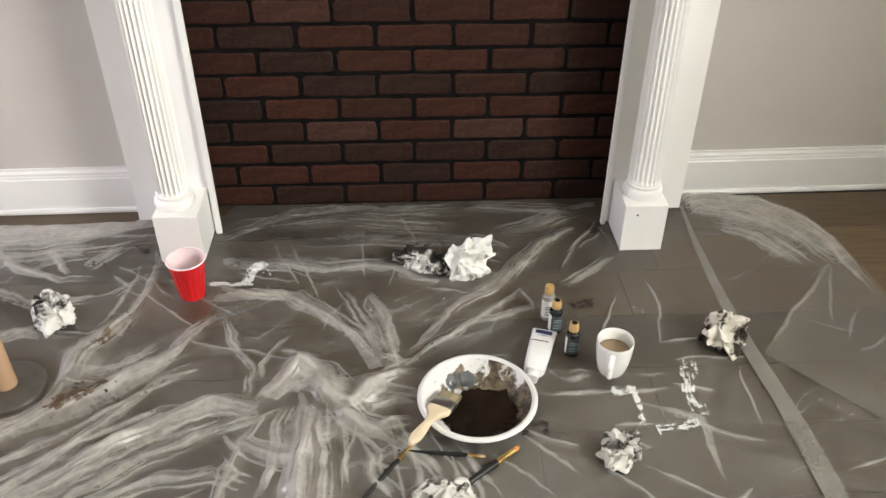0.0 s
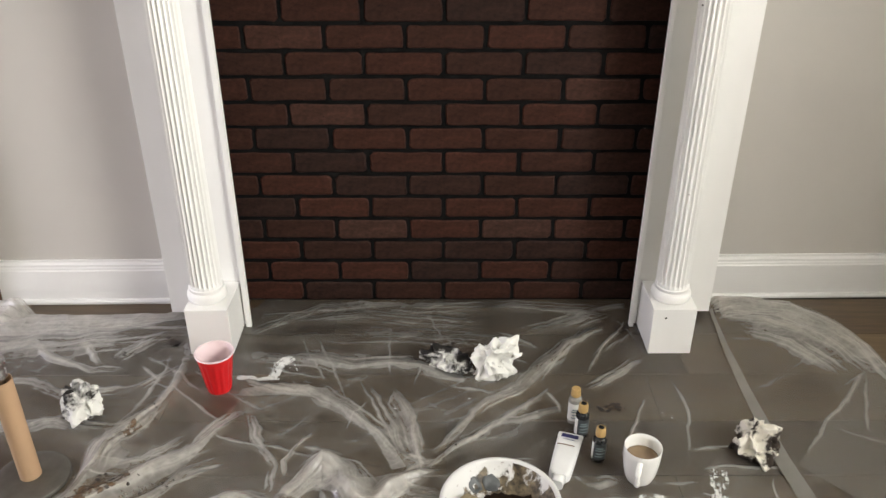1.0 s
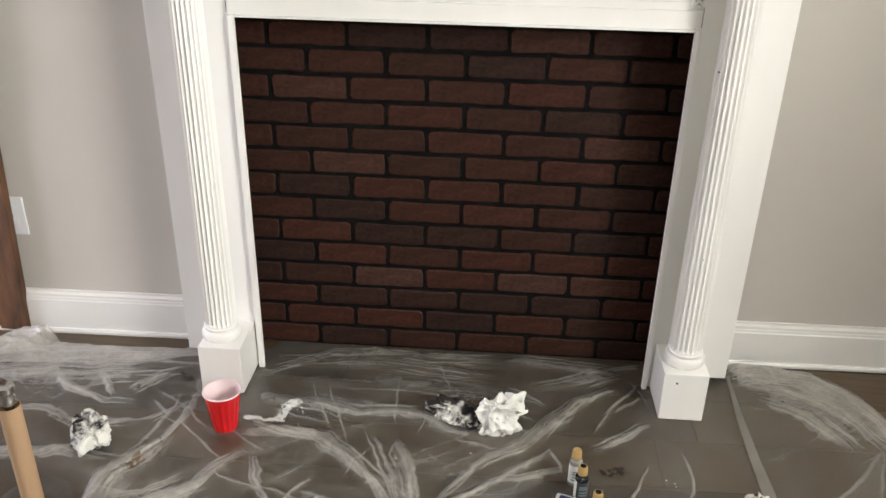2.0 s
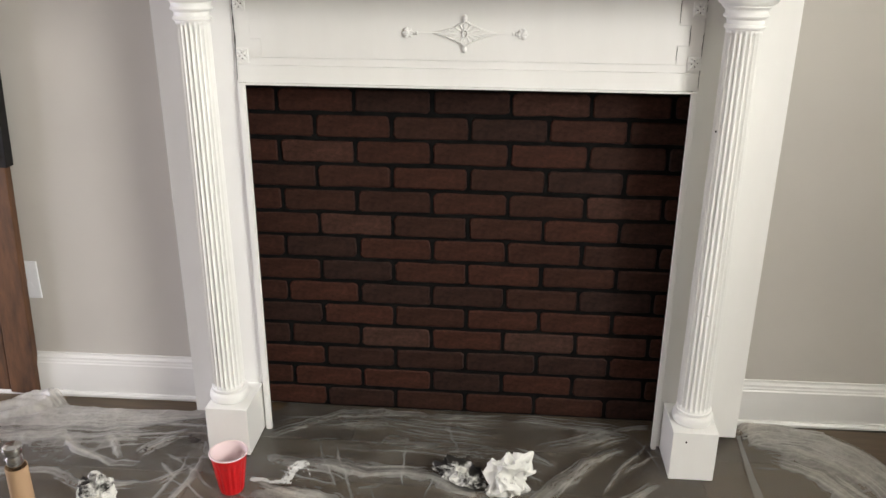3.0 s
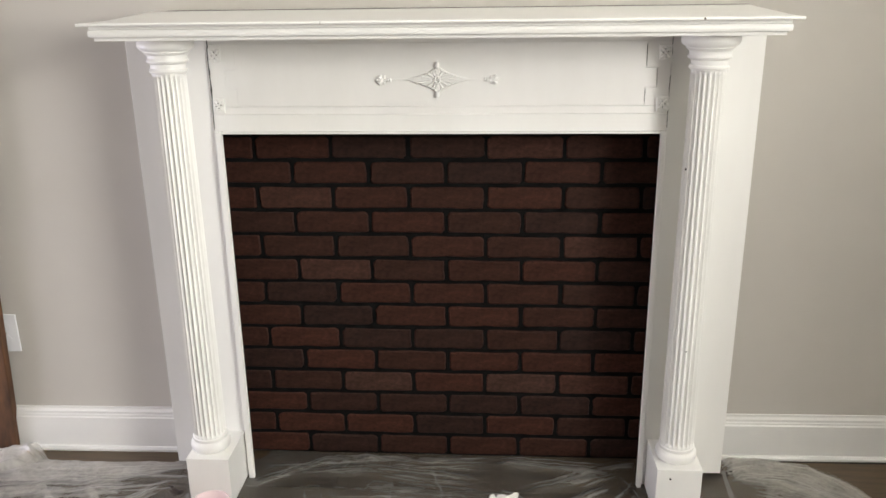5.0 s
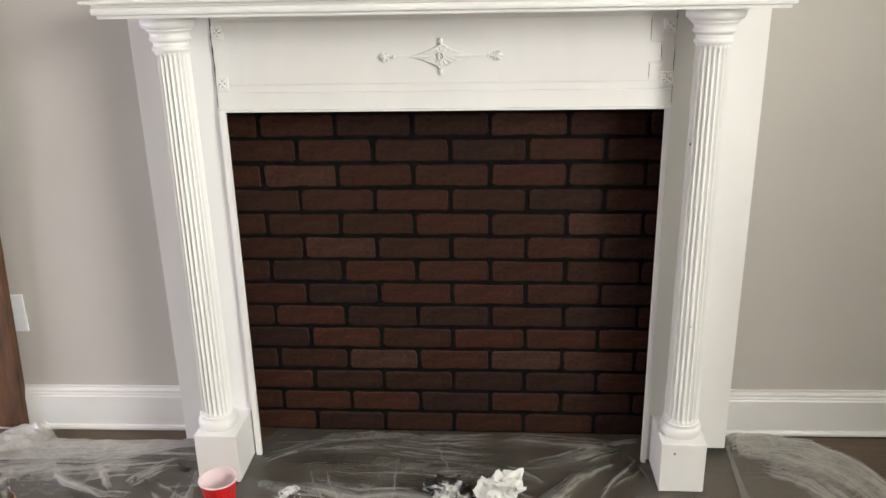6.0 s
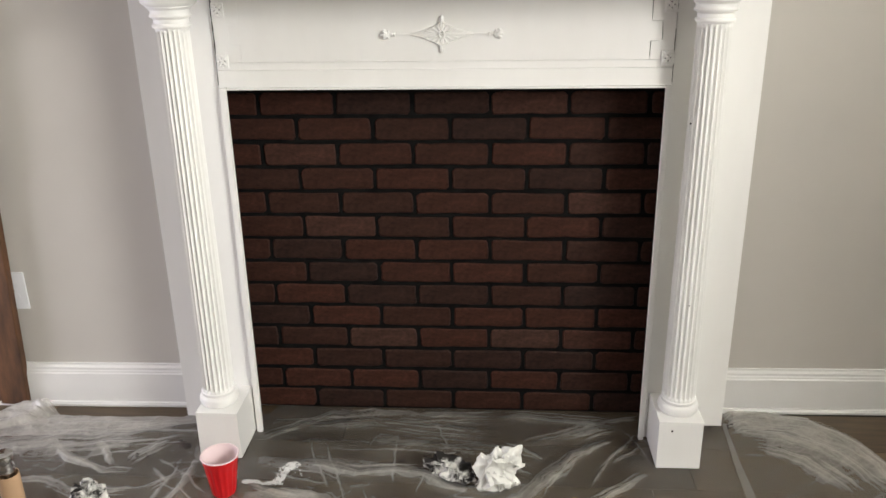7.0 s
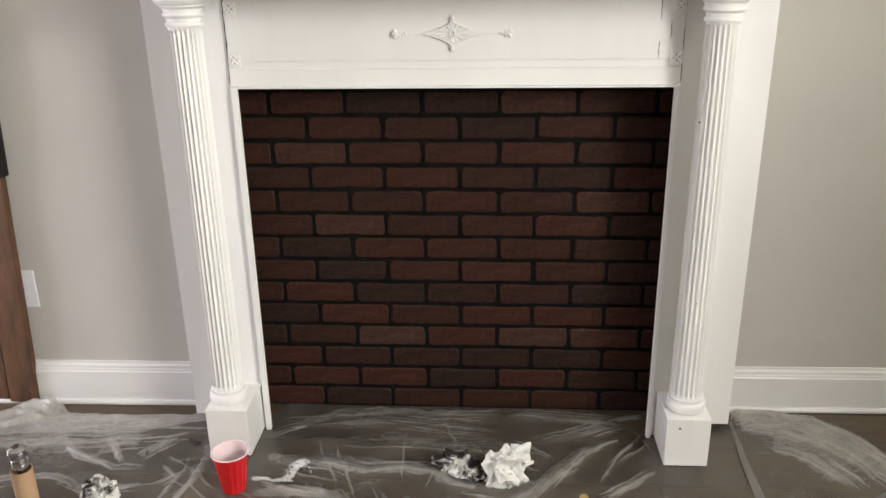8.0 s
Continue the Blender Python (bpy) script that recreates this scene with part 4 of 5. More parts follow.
rounded(part("rim", lathe(rim, 64, caps=False), PINK, CUP, "rolled pale rim"), 60)

# coffee mug
CERAMIC = varied("white_glazed_ceramic", (0.80, 0.79, 0.76), (0.85, 0.84, 0.81), 8, 0.12, 30, 0.02, 0.0004)
COFFEE = varied("milky_coffee", (0.20, 0.135, 0.075), (0.26, 0.18, 0.105), 14, 0.12, 20, 0.02, 0.0003)
MUG = base("coffee_mug", 0.418, -0.724, 0.0035, -20, "white ceramic mug half full of milky coffee", "mug")
MUG.matrix_basis = MUG.matrix_basis @ Matrix.Diagonal((0.96, 0.96, 0.95, 1))
prof = [(0.0, 0.003), (0.024, 0.003), (0.026, 0.0), (0.029, 0.001), (0.033, 0.010), (0.0375, 0.030), (0.0405, 0.055), (0.0420, 0.080), (0.0422, 0.0925), (0.0413, 0.0945), (0.0400, 0.0930), (0.0388, 0.080), (0.0372, 0.055), (0.034, 0.030), (0.029, 0.012), (0.0, 0.009)]
rounded(part("mug_body", lathe(prof, 72), CERAMIC, MUG), 40)
part("coffee", lathe([(0.0, 0.0625), (0.030, 0.0625), (0.0376, 0.0630), (0.0378, 0.0622)], 48), COFFEE, MUG, "milky brown coffee", smooth=True)


def tube_along(points, radii, n=12, flat=1.0):
    """A round bar through points, with a radius at each."""
    bm = bmesh.new()
    rings = []
    pts = [Vector(p) for p in points]
    for i, p in enumerate(pts):
        d = (pts[min(i + 1, len(pts) - 1)] - pts[max(i - 1, 0)]).normalized()
        up = Vector((0, 0, 1)) if abs(d.z) < 0.95 else Vector((1, 0, 0))
        a = d.cross(up).normalized()
        b = a.cross(d).normalized()
        rings.append([bm.verts.new(p + (a * math.cos(2 * math.pi * k / n) + b * math.sin(2 * math.pi * k / n) * flat) * radii[i]) for k in range(n)])
    for p, q in zip(rings, rings[1:]):
        for k in range(n):
            bm.faces.new((p[k], p[(k + 1) % n], q[(k + 1) % n], q[k]))
    bm.faces.new(rings[0][::-1])
    bm.faces.new(rings[-1])
    bmesh.ops.recalc_face_normals(bm, faces=bm.faces[:])
    return bm


loop = [(0, -0.0400 - 0.026 * math.sin(a) ** 0.8, 0.050 + 0.027 * math.cos(a)) for a in [math.pi * i / 16 for i in range(17)]]
rounded(part("handle", tube_along([(0, -0.036, 0.079)] + loop[1:-1] + [(0, -0.033, 0.022)], [0.0062] * 17, 12, 0.8), CERAMIC, MUG), 60)


# foam bowl with stain
def bowl_material():
    m = mat("white_foam_with_stain", (0.70, 0.69, 0.67), 0.55)
    c = m.node_tree.nodes.new("ShaderNodeTexCoord")
    sep = m.node_tree.nodes.new("ShaderNodeSeparateXYZ")
    wire(m, c.outputs["Object"], sep.inputs[0])
    # brown wash on the far and right inside, thin splashes elsewhere
    wash = noise_fac(m, 30, 6, (1, 1, 0.5))
    lean = node(m, "ShaderNodeMath")
    lean.operation = "MULTIPLY_ADD"
    wire(m, sep.outputs["X"], lean.inputs[0])
    lean.inputs[1].default_value = 1.5
    wire(m, wash, lean.inputs[2])
    low = node(m, "ShaderNodeMath")
    low.operation = "MULTIPLY_ADD"
    wire(m, sep.outputs["Z"], low.inputs[0])
    low.inputs[1].default_value = -5.2
    wire(m, lean.outputs[0], low.inputs[2])
    f = ramp(m, low.outputs[0], (0.33, (0, 0, 0)), (0.40, (1, 1, 1)))
    tone = ramp(m, noise_fac(m, 55, 5), (0.38, (0.022, 0.015, 0.009)), (0.70, (0.22, 0.17, 0.10)))
    spl = ramp(m, noise_fac(m, 130, 2), (0.28, (1, 1, 1)), (0.31, (0, 0, 0)))
    a = mixed(m, f, (0.70, 0.69, 0.67), tone)
    wire(m, mixed(m, spl, a, (0.16, 0.06, 0.04)), bsdf(m).inputs["Base Color"])
    bump(m, noise_fac(m, 300, 2), 0.15, 0.0006)
    return m


FOAM = varied("white_foam", (0.66, 0.65, 0.63), (0.72, 0.71, 0.69), 12, 0.5, 300, 0.15, 0.0006)
DARK_STAIN = varied("wet_dark_stain", (0.004, 0.003, 0.0025), (0.020, 0.011, 0.006), 35, 0.45, 60, 0.3, 0.002, spec=0.1)
SLATE = varied("slate_grey_paint", (0.055, 0.060, 0.062), (0.085, 0.09, 0.092), 60, 0.45)
BOWL = base("foam_bowl", 0.107, -0.838, 0.004, 0, "white foam bowl holding dark brown wood stain", "bowl")
inner = [(0.0, 0.0075), (0.070, 0.0075), (0.080, 0.010), (0.092, 0.020), (0.105, 0.038), (0.1125, 0.0485)]
rounded(part("bowl_inside", lathe(inner, 72, caps=False), bowl_material(), BOWL, "stain-splashed inside of the bowl"), 50)
outer = [(0.1125, 0.0485), (0.115, 0.0515), (0.119, 0.0525), (0.1235, 0.0505), (0.1255, 0.0465), (0.1235, 0.0435), (0.112, 0.040), (0.104, 0.030), (0.094, 0.012), (0.086, 0.001), (0.0, 0.001)]
rounded(part("bowl_shell", lathe(outer, 72, caps=False), FOAM, BOWL), 50)


def puddle(cx, cy, r, z, seed, ragged=0.2, n=64, slope=None):
    """A thin pool with an uneven edge."""
    bm = bmesh.new()
    mid = bm.verts.new((cx, cy, z + 0.0012))
    rings = []
    for k in (0.55, 0.94, 1.0):
        ring = []
        for i in range(n):
            a = 2 * math.pi * i / n
            d = Vector((math.cos(a), math.sin(a), seed * 1.7))
            rr = r * k * (1 + ragged * noise.noise(d * 1.3) + 0.5 * ragged * noise.noise(d * 4.5) + 0.35 * ragged * noise.noise(d * 13))
            x, y = cx + rr * math.cos(a), cy + rr * math.sin(a)
            q = math.hypot(x, y)
            zz = z if slope is None else max(z, slope(q) + 0.0008)
            ring.append(bm.verts.new((x, y, zz + (0.001 if k < 0.99 else 0))))
        rings.append(ring)
    for i in range(n):
        j = (i + 1) % n
        bm.faces.new((mid, rings[0][i], rings[0][j]))
        for p, q in zip(rings, rings[1:]):
            bm.faces.new((p[i], q[i], q[j], p[j]))
    bmesh.ops.recalc_face_normals(bm, faces=bm.faces[:])
    return bm


def bowl_slope(q):
    return float(np.interp(q, [r for r, _ in inner], [z for _, z in inner]))


part("wood_stain", puddle(0.006, -0.026, 0.084, 0.0150, 3, 0.30, slope=bowl_slope), DARK_STAIN, BOWL, "pool of near-black brown stain", smooth=True)
part("paint_blot", puddle(-0.014, 0.080, 0.018, 0.010, 5, 0.25, 28, bowl_slope), SLATE, BOWL, "slate-grey paint blot", smooth=True)
part("paint_blot", puddle(-0.048, 0.072, 0.014, 0.010, 7, 0.25, 28, bowl_slope), SLATE, BOWL, "slate-grey paint blot", smooth=True)

# brushes
WOOD = varied("pale_raw_wood", (0.60, 0.49, 0.32), (0.74, 0.63, 0.45), 14, 0.55, 70, 0.2, 0.0006, (1, 6, 6))
STEEL = varied("dull_tin", (0.36, 0.34, 0.31), (0.52, 0.50, 0.46), 60, 0.35, 100, 0.1, 0.0003, metal=1.0)
GOLD = varied("brass_ferrule", (0.62, 0.42, 0.13), (0.75, 0.53, 0.20), 60, 0.28, 100, 0.1, 0.0003, metal=1.0)
HAIR = varied("stained_bristle", (0.10, 0.075, 0.04), (0.42, 0.34, 0.21), 90, 0.8, 300, 0.6, 0.002, (0.12, 1, 1))
SABLE = varied("orange_bristle", (0.38, 0.16, 0.04), (0.52, 0.25, 0.07), 90, 0.6, 300, 0.4, 0.001, (0.2, 1, 1))
TAN = varied("tan_bristle", (0.42, 0.29, 0.15), (0.55, 0.40, 0.23), 90, 0.6, 300, 0.4, 0.001, (0.2, 1, 1))
BLACK = varied("black_lacquer", (0.010, 0.010, 0.010), (0.018, 0.017, 0.016), 40, 0.25, 60, 0.03, 0.0003)


def along(a, b):
    """A frame at a, with x towards b and z as upright as may be."""
    a, b = Vector(a), Vector(b)
    x = (b - a).normalized()
    y = Vector((0, 0, 1)).cross(x).normalized()
    z = x.cross(y)
    m = Matrix((x, y, z)).transposed().to_4x4()
    m.translation = a
    return m


def slab(rows, seg=14):
    """A flat rounded bar along x: rows of (x, half width, half thickness)."""
    bm = bmesh.new()
    rings = []
    for x, w, t in rows:
        ring = []
        for i in range(seg):
            a = 2 * math.pi * i / seg
            c, s_ = math.cos(a), math.sin(a)
            ring.append(bm.verts.new((x, w * abs(c) ** 0.45 * (1 if c > 0 else -1), t * abs(s_) ** 0.6 * (1 if s_ > 0 else -1))))
        rings.append(ring)
    for p, q in zip(rings, rings[1:]):
        for i in range(seg):
            bm.faces.new((p[i], p[(i + 1) % seg], q[(i + 1) % seg], q[i]))
    bm.faces.new(rings[0])
    bm.faces.new(rings[-1])
    bmesh.ops.recalc_face_normals(bm, faces=bm.faces[:])
    return bm


CHIP = base("chip_brush", 0, 0, 0, 0, "flat wooden chip brush resting across the stained bowl", "paintbrush")
CHIP.matrix_basis = along((0.056, -0.812, 0.034), (-0.036, -0.985, 0.078))
rounded(part("bristles", slab([(-0.002, 0.021, 0.003), (0.006, 0.024, 0.0055), (0.034, 0.0255, 0.0068)]), HAIR, CHIP, "dark stained bristles"), 50)
rounded(part("ferrule", slab([(0.032, 0.0262, 0.0075), (0.033, 0.0265, 0.008), (0.060, 0.0265, 0.008), (0.062, 0.026, 0.0076)]), STEEL, CHIP, "tin ferrule splashed with paint"), 40)
rounded(part("handle", slab([(0.0615, 0.0255, 0.0068), (0.074, 0.025, 0.0066), (0.088, 0.0155, 0.0062), (0.100, 0.0088, 0.0062), (0.122, 0.0078, 0.0065), (0.150, 0.0108, 0.0066), (0.174, 0.0112, 0.0062), (0.190, 0.0075, 0.0055), (0.199, 0.0035, 0.004)], 18), WOOD, CHIP, "pale raw wood handle"), 50)


def artist_brush(tip, end, r, hair, hair_label, length_hair=0.014, ferrule=0.03):
    ob = base("artist_brush", 0, 0, 0, 0, f"thin black artist brush with brass ferrule and {hair_label} tip", "paintbrush", "artist brushes")
    ob.matrix_basis = along(tip, end)
    l = (Vector(end) - Vector(tip)).length
    rounded(part("tip", slab([(0, r * 0.5, r * 0.3), (length_hair * 0.4, r * 1.15, r * 0.7), (length_hair, r * 0.9, r * 0.75)]), hair, ob, f"{hair_label} bristle tip"), 50)
    e = length_hair + ferrule
    rounded(part("ferrule", slab([(length_hair - 0.001, r * 0.98, r * 0.8), (length_hair + 0.01, r * 0.95, r * 0.9), (e - 0.006, r, r), (e - 0.005, r * 1.08, r * 1.08), (e, r * 1.05, r * 1.05)]), GOLD, ob, "brass ferrule"), 40)
    rounded(part("handle", slab([(e - 0.001, r, r), (e + 0.02, r * 1.25, r * 1.25), (e + 0.05, r * 1.1, r * 1.1), (l - 0.01, r * 0.6, r * 0.6), (l, r * 0.35, r * 0.35)]), BLACK, ob, "glossy black handle"), 50)
    return ob


artist_brush((-0.030, -0.925, 0.010), (-0.165, -1.105, 0.010), 0.0038, SABLE, "orange", 0.008, 0.040)
artist_brush((0.114, -0.962, 0.009), (-0.060, -0.938, 0.009), 0.0032, TAN, "tan", 0.014, 0.022)
artist_brush((0.183, -0.941, 0.010), (0.022, -1.068, 0.011), 0.0055, SABLE, "orange", 0.016, 0.044)

# craft paint bottles
CAP = varied("ochre_bottle_cap", (0.42, 0.27, 0.10), (0.50, 0.33, 0.13), 40, 0.45, 90, 0.1, 0.0004)
BODY_BLACK = varied("black_paint_bottle", (0.010, 0.011, 0.012), (0.020, 0.021, 0.022), 40, 0.22, 60, 0.03, 0.0003)
BODY_GREY = varied("clear_bottle_with_grey_paint", (0.22, 0.21, 0.19), (0.31, 0.30, 0.27), 40, 0.22, 60, 0.03, 0.0003)
LABEL_W = varied("white_paper_label", (0.62, 0.61, 0.58), (0.72, 0.71, 0.68), 40, 0.5)
LABEL_D = varied("dark_paper_label", (0.03, 0.035, 0.04), (0.05, 0.055, 0.06), 40, 0.4)
PRINT = varied("teal_grey_print", (0.16, 0.21, 0.22), (0.24, 0.30, 0.31), 80, 0.5)


def curved_label(r, a0, a1, z0, z1, n=14):
    bm = bmesh.new()
    lo = [bm.verts.new((r * math.cos(radians(a0 + (a1 - a0) * i / n)), r * math.sin(radians(a0 + (a1 - a0) * i / n)), z0)) for i in range(n + 1)]
    hi = [bm.verts.new((v.co.x, v.co.y, z1)) for v in lo]
    for i in range(n):
        bm.faces.new((lo[i], lo[i + 1], hi[i + 1], hi[i]))
    return bm


def paint_bottle(x, y, h, body, turn, label, dark):
    ob = base("paint_bottle", x, y, 0.0035, turn, label, "paint bottle", "craft paint bottles")
    k = h - 0.026
    rounded(part("bottle_body", lathe([(0.0, 0), (0.0145, 0), (0.0158, 0.002), (0.0158, k - 0.008), (0.0145, k - 0.003), (0.0095, k), (0.0085, k + 0.004), (0.0, k + 0.004)], 36), body, ob), 35)
    rounded(part("cap", lathe([(0.0, k + 0.0042), (0.0112, k + 0.0042), (0.0116, k + 0.006), (0.0108, h - 0.004), (0.0098, h - 0.001), (0.0, h)], 36, flute=lambda i, r, z: 0.0004 * (i % 2)), CAP, ob, "ochre flip cap"), 35)
    if dark:
        part("cap_dot", lathe([(0.0, h + 0.0008), (0.0065, h + 0.0006), (0.0068, h - 0.0006)], 20), BODY_BLACK, ob, "dark round colour dot")
        part("paper_label", curved_label(0.01605, 150, 215, 0.008, k - 0.012), LABEL_W, ob, "white side label")
    part("printed_label", curved_label(0.01605, 220 if dark else 190, 345, 0.010, k - 0.012), LABEL_D if dark else LABEL_W, ob, "printed front label")
    for j, z in enumerate((0.018, 0.026, 0.035, 0.041)):
        part("print_bar", curved_label(0.01618, 235 + 6 * (j % 2), 300 + 9 * (j % 3), z, z + 0.0035), PRINT, ob)
    return ob


paint_bottle(0.302, -0.537, 0.098, BODY_GREY, 0, "small clear paint bottle with grey paint and ochre cap", False)
paint_bottle(0.312, -0.586, 0.093, BODY_BLACK, 8, "small black craft paint bottle with ochre cap", True)
paint_bottle(0.338, -0.666, 0.092, BODY_BLACK, -6, "small black craft paint bottle beside the mug", True)

# white paint tube beside the bowl
TUBE_W = varied("white_plastic_tube", (0.74, 0.74, 0.73), (0.82, 0.82, 0.81), 14, 0.3, 40, 0.08, 0.0008)
NAVY = varied("navy_print", (0.010, 0.014, 0.10), (0.018, 0.022, 0.14), 40, 0.4)
TUBE = base("paint_tube", 0, 0, 0, 0, "white plastic paint tube with a navy label, lying flat", "paint tube")
TUBE.matrix_basis = along((0.287, -0.600, 0.016), (0.226, -0.783, 0.022))
rounded(part("tube_body", slab([(0, 0.0285, 0.003), (0.004, 0.029, 0.0055), (0.03, 0.028, 0.0105), (0.09, 0.0265, 0.0135), (0.140, 0.024, 0.0155), (0.152, 0.016, 0.0145)], 24), TUBE_W, TUBE), 50)
rounded(part("tube_cap", slab([(0.1515, 0.0125, 0.0125), (0.153, 0.0135, 0.0135), (0.172, 0.013, 0.013), (0.1735, 0.012, 0.012)], 20), TUBE_W, TUBE, "white screw cap"), 40)


def tube_top(x):
    return float(np.interp(x, [0, 0.004, 0.03, 0.09, 0.14], [0.003, 0.0055, 0.0105, 0.0135, 0.0155]))


def tube_print(x0, x1, y0, y1, lift):
    bm = bmesh.new()
    g = [[bm.verts.new((x, y, tube_top(x) * (1 - 0.25 * (abs(y) / 0.028) ** 3) + lift)) for y in np.linspace(y0, y1, 9)] for x in np.linspace(x0, x1, 5)]
    for p, q in zip(g, g[1:]):
        for i in range(8):
            bm.faces.new((p[i], q[i], q[i + 1], p[i + 1]))
    return bm


part("brand_patch", tube_print(0.010, 0.026, -0.019, 0.019, 0.0012), NAVY, TUBE, "navy blue label patch")
part("stain_streak", tube_print(0.052, 0.0555, -0.023, 0.016, 0.0012), varied("brown_streak", (0.03, 0.012, 0.006), (0.20, 0.09, 0.03), 60, 0.5), TUBE, "brown stain streak")
part("print_bar", tube_print(0.033, 0.0345, -0.012, 0.012, 0.0012), NAVY, TUBE)

# paper towel holder with an empty roll
CARD = varied("brown_cardboard", (0.40, 0.255, 0.145), (0.47, 0.31, 0.185), 8, 0.8, 160, 0.2, 0.0006, (1, 1, 0.3))
CHROME = varied("brushed_steel", (0.50, 0.49, 0.47), (0.60, 0.59, 0.57), 30, 0.25, 140, 0.05, 0.0002, metal=1.0)
HOLDER = base("paper_towel_holder", -0.905, -0.722, 0.0035, 0, "steel paper towel holder with a round foot", "towel holder")
rounded(part("foot", lathe([(0.0, 0.011), (0.060, 0.010), (0.074, 0.009), (0.079, 0.0065), (0.081, 0.003), (0.081, 0.0), (0.0, 0.0)], 72), varied("dull_steel_foot", (0.09, 0.082, 0.07), (0.13, 0.12, 0.105), 30, 0.38, 140, 0.05, 0.0002, metal=0.45), HOLDER, "dull round steel foot"), 30)
rounded(part("post", lathe([(0.0, 0.010), (0.009, 0.010), (0.009, 0.272), (0.0, 0.272)], 28), CHROME, HOLDER), 30)
rounded(part("finial", lathe([(0.0, 0.272), (0.0150, 0.272), (0.0165, 0.277), (0.0165, 0.292), (0.0145, 0.296), (0.0145, 0.299), (0.0185, 0.303), (0.0205, 0.311), (0.0188, 0.319), (0.0115, 0.324), (0.0, 0.325)], 36), CHROME, HOLDER, "turned steel finial"), 30)
ROLL = part("cardboard_tube", lathe([(0.0208, 0.0), (0.0222, 0.0), (0.0222, 0.258), (0.0208, 0.258), (0.0208, 0.0)], 48, caps=False), CARD)
ROLL.matrix_basis = pose(-0.905, -0.722, 0.0153)
rounded(ROLL, 40)
tagged(ROLL, "empty brown cardboard paper towel roll on the steel post", "cardboard tube")

# ---- against the wall ----
OLD_WOOD = varied("dark_reclaimed_wood", (0.045, 0.020, 0.009), (0.155, 0.070, 0.030), 11, 0.65, 40, 0.4, 0.002, (3, 3, 0.7))
IRON = varied("black_iron", (0.012, 0.011, 0.011), (0.022, 0.02, 0.02), 40, 0.5, 120, 0.2, 0.0006, metal=0.6)
DOOR = base("plank_door", -1.297, -0.018, 0.006, 0, "dark reclaimed wood plank door standing against the wall", "door")
DOOR.matrix_basis = pose(-1.297, -0.018, 0.006, 0, 2.6, 0)
part("stile", box(-0.085, 0, -0.012, 0.014, 0, 2.0, 0.003), OLD_WOOD, DOOR)
for i in range(5):
    part("plank", box(-0.0875 - 0.13 * (i + 1), -0.0875 - 0.13 * i - 0.003, -0.004, 0.012, 0.0, 2.0, 0.003), OLD_WOOD, DOOR)
edge_iron = part("iron_edge", box(-0.034, 0.0085, -0.0175, 0.0165, 0.712, 1.96, 0.0015), IRON, DOOR, "black iron edging along the upper door")
for z in (0.74, 1.1, 1.5):
    part("bolt", lathe([(0.0, 0.0), (0.006, 0.0), (0.007, -0.003), (0.0, -0.004)], 14), IRON, edge_iron).matrix_basis = pose(-0.014, -0.0176, z, -90)

PLATE = varied("white_cover_plate", (0.74, 0.75, 0.77), (0.78, 0.79, 0.81), 20, 0.3)
OUTLET = base("wall_outlet", -1.282, 0.0035, 0.373, YAW, "white plastic outlet cover plate on the greige wall", "outlet")
part("cover_plate", box(-0.036, 0.036, -0.006, 0.0, -0.058, 0.058, 0.0025), PLATE, OUTLET)
for z in (-0.02, 0.02):
    part("socket", lathe([(0.0, 0.0), (0.016, 0.0), (0.0165, -0.0012), (0.0, -0.0015)], 24), PLATE, OUTLET).matrix_basis = pose(0, -0.0061, z, -90)
part("screw", lathe([(0.0, 0.0), (0.003, 0.0), (0.003, -0.0008), (0.0, -0.001)], 12), STEEL, OUTLET).matrix_basis = pose(0, -0.0061, 0, -90)

# ---- paint on the cloth ----
SMEAR = varied("dried_white_paint", (0.70, 0.70, 0.68), (0.82, 0.82, 0.80), 40, 0.5, 120, 0.4, 0.001)
SPECK = varied("dark_stain_drips", (0.012, 0.009, 0.007), (0.04, 0.025, 0.018), 60, 0.5)


def smear_material(name, dark, light):
    """Dry paint that covers the film only where the brush left it."""
    m = varied(name, dark, light, 50, 0.5, 120, 0.3, 0.001)
    at = m.node_tree.nodes.new("ShaderNodeAttribute")
    at.attribute_name = "cover"
    mix = node(m, "ShaderNodeMath")
    mix.operation = "MULTIPLY_ADD"
    wire(m, noise_fac(m, 420, 3), mix.inputs[0])
    mix.inputs[1].default_value = 0.35
    wire(m, at.outputs["Fac"], mix.inputs[2])
    wire(m, ramp(m, mix.outputs[0], (0.53, (0, 0, 0)), (0.78, (0.9, 0.9, 0.9))), bsdf(m).inputs["Alpha"])
    return m


SMEAR_FILM = smear_material("dry_brushed_white_paint", (0.66, 0.66, 0.63), (0.78, 0.78, 0.75))
BROWN_FILM = smear_material("dry_brushed_brown_stain", (0.05, 0.026, 0.012), (0.17, 0.105, 0.055))


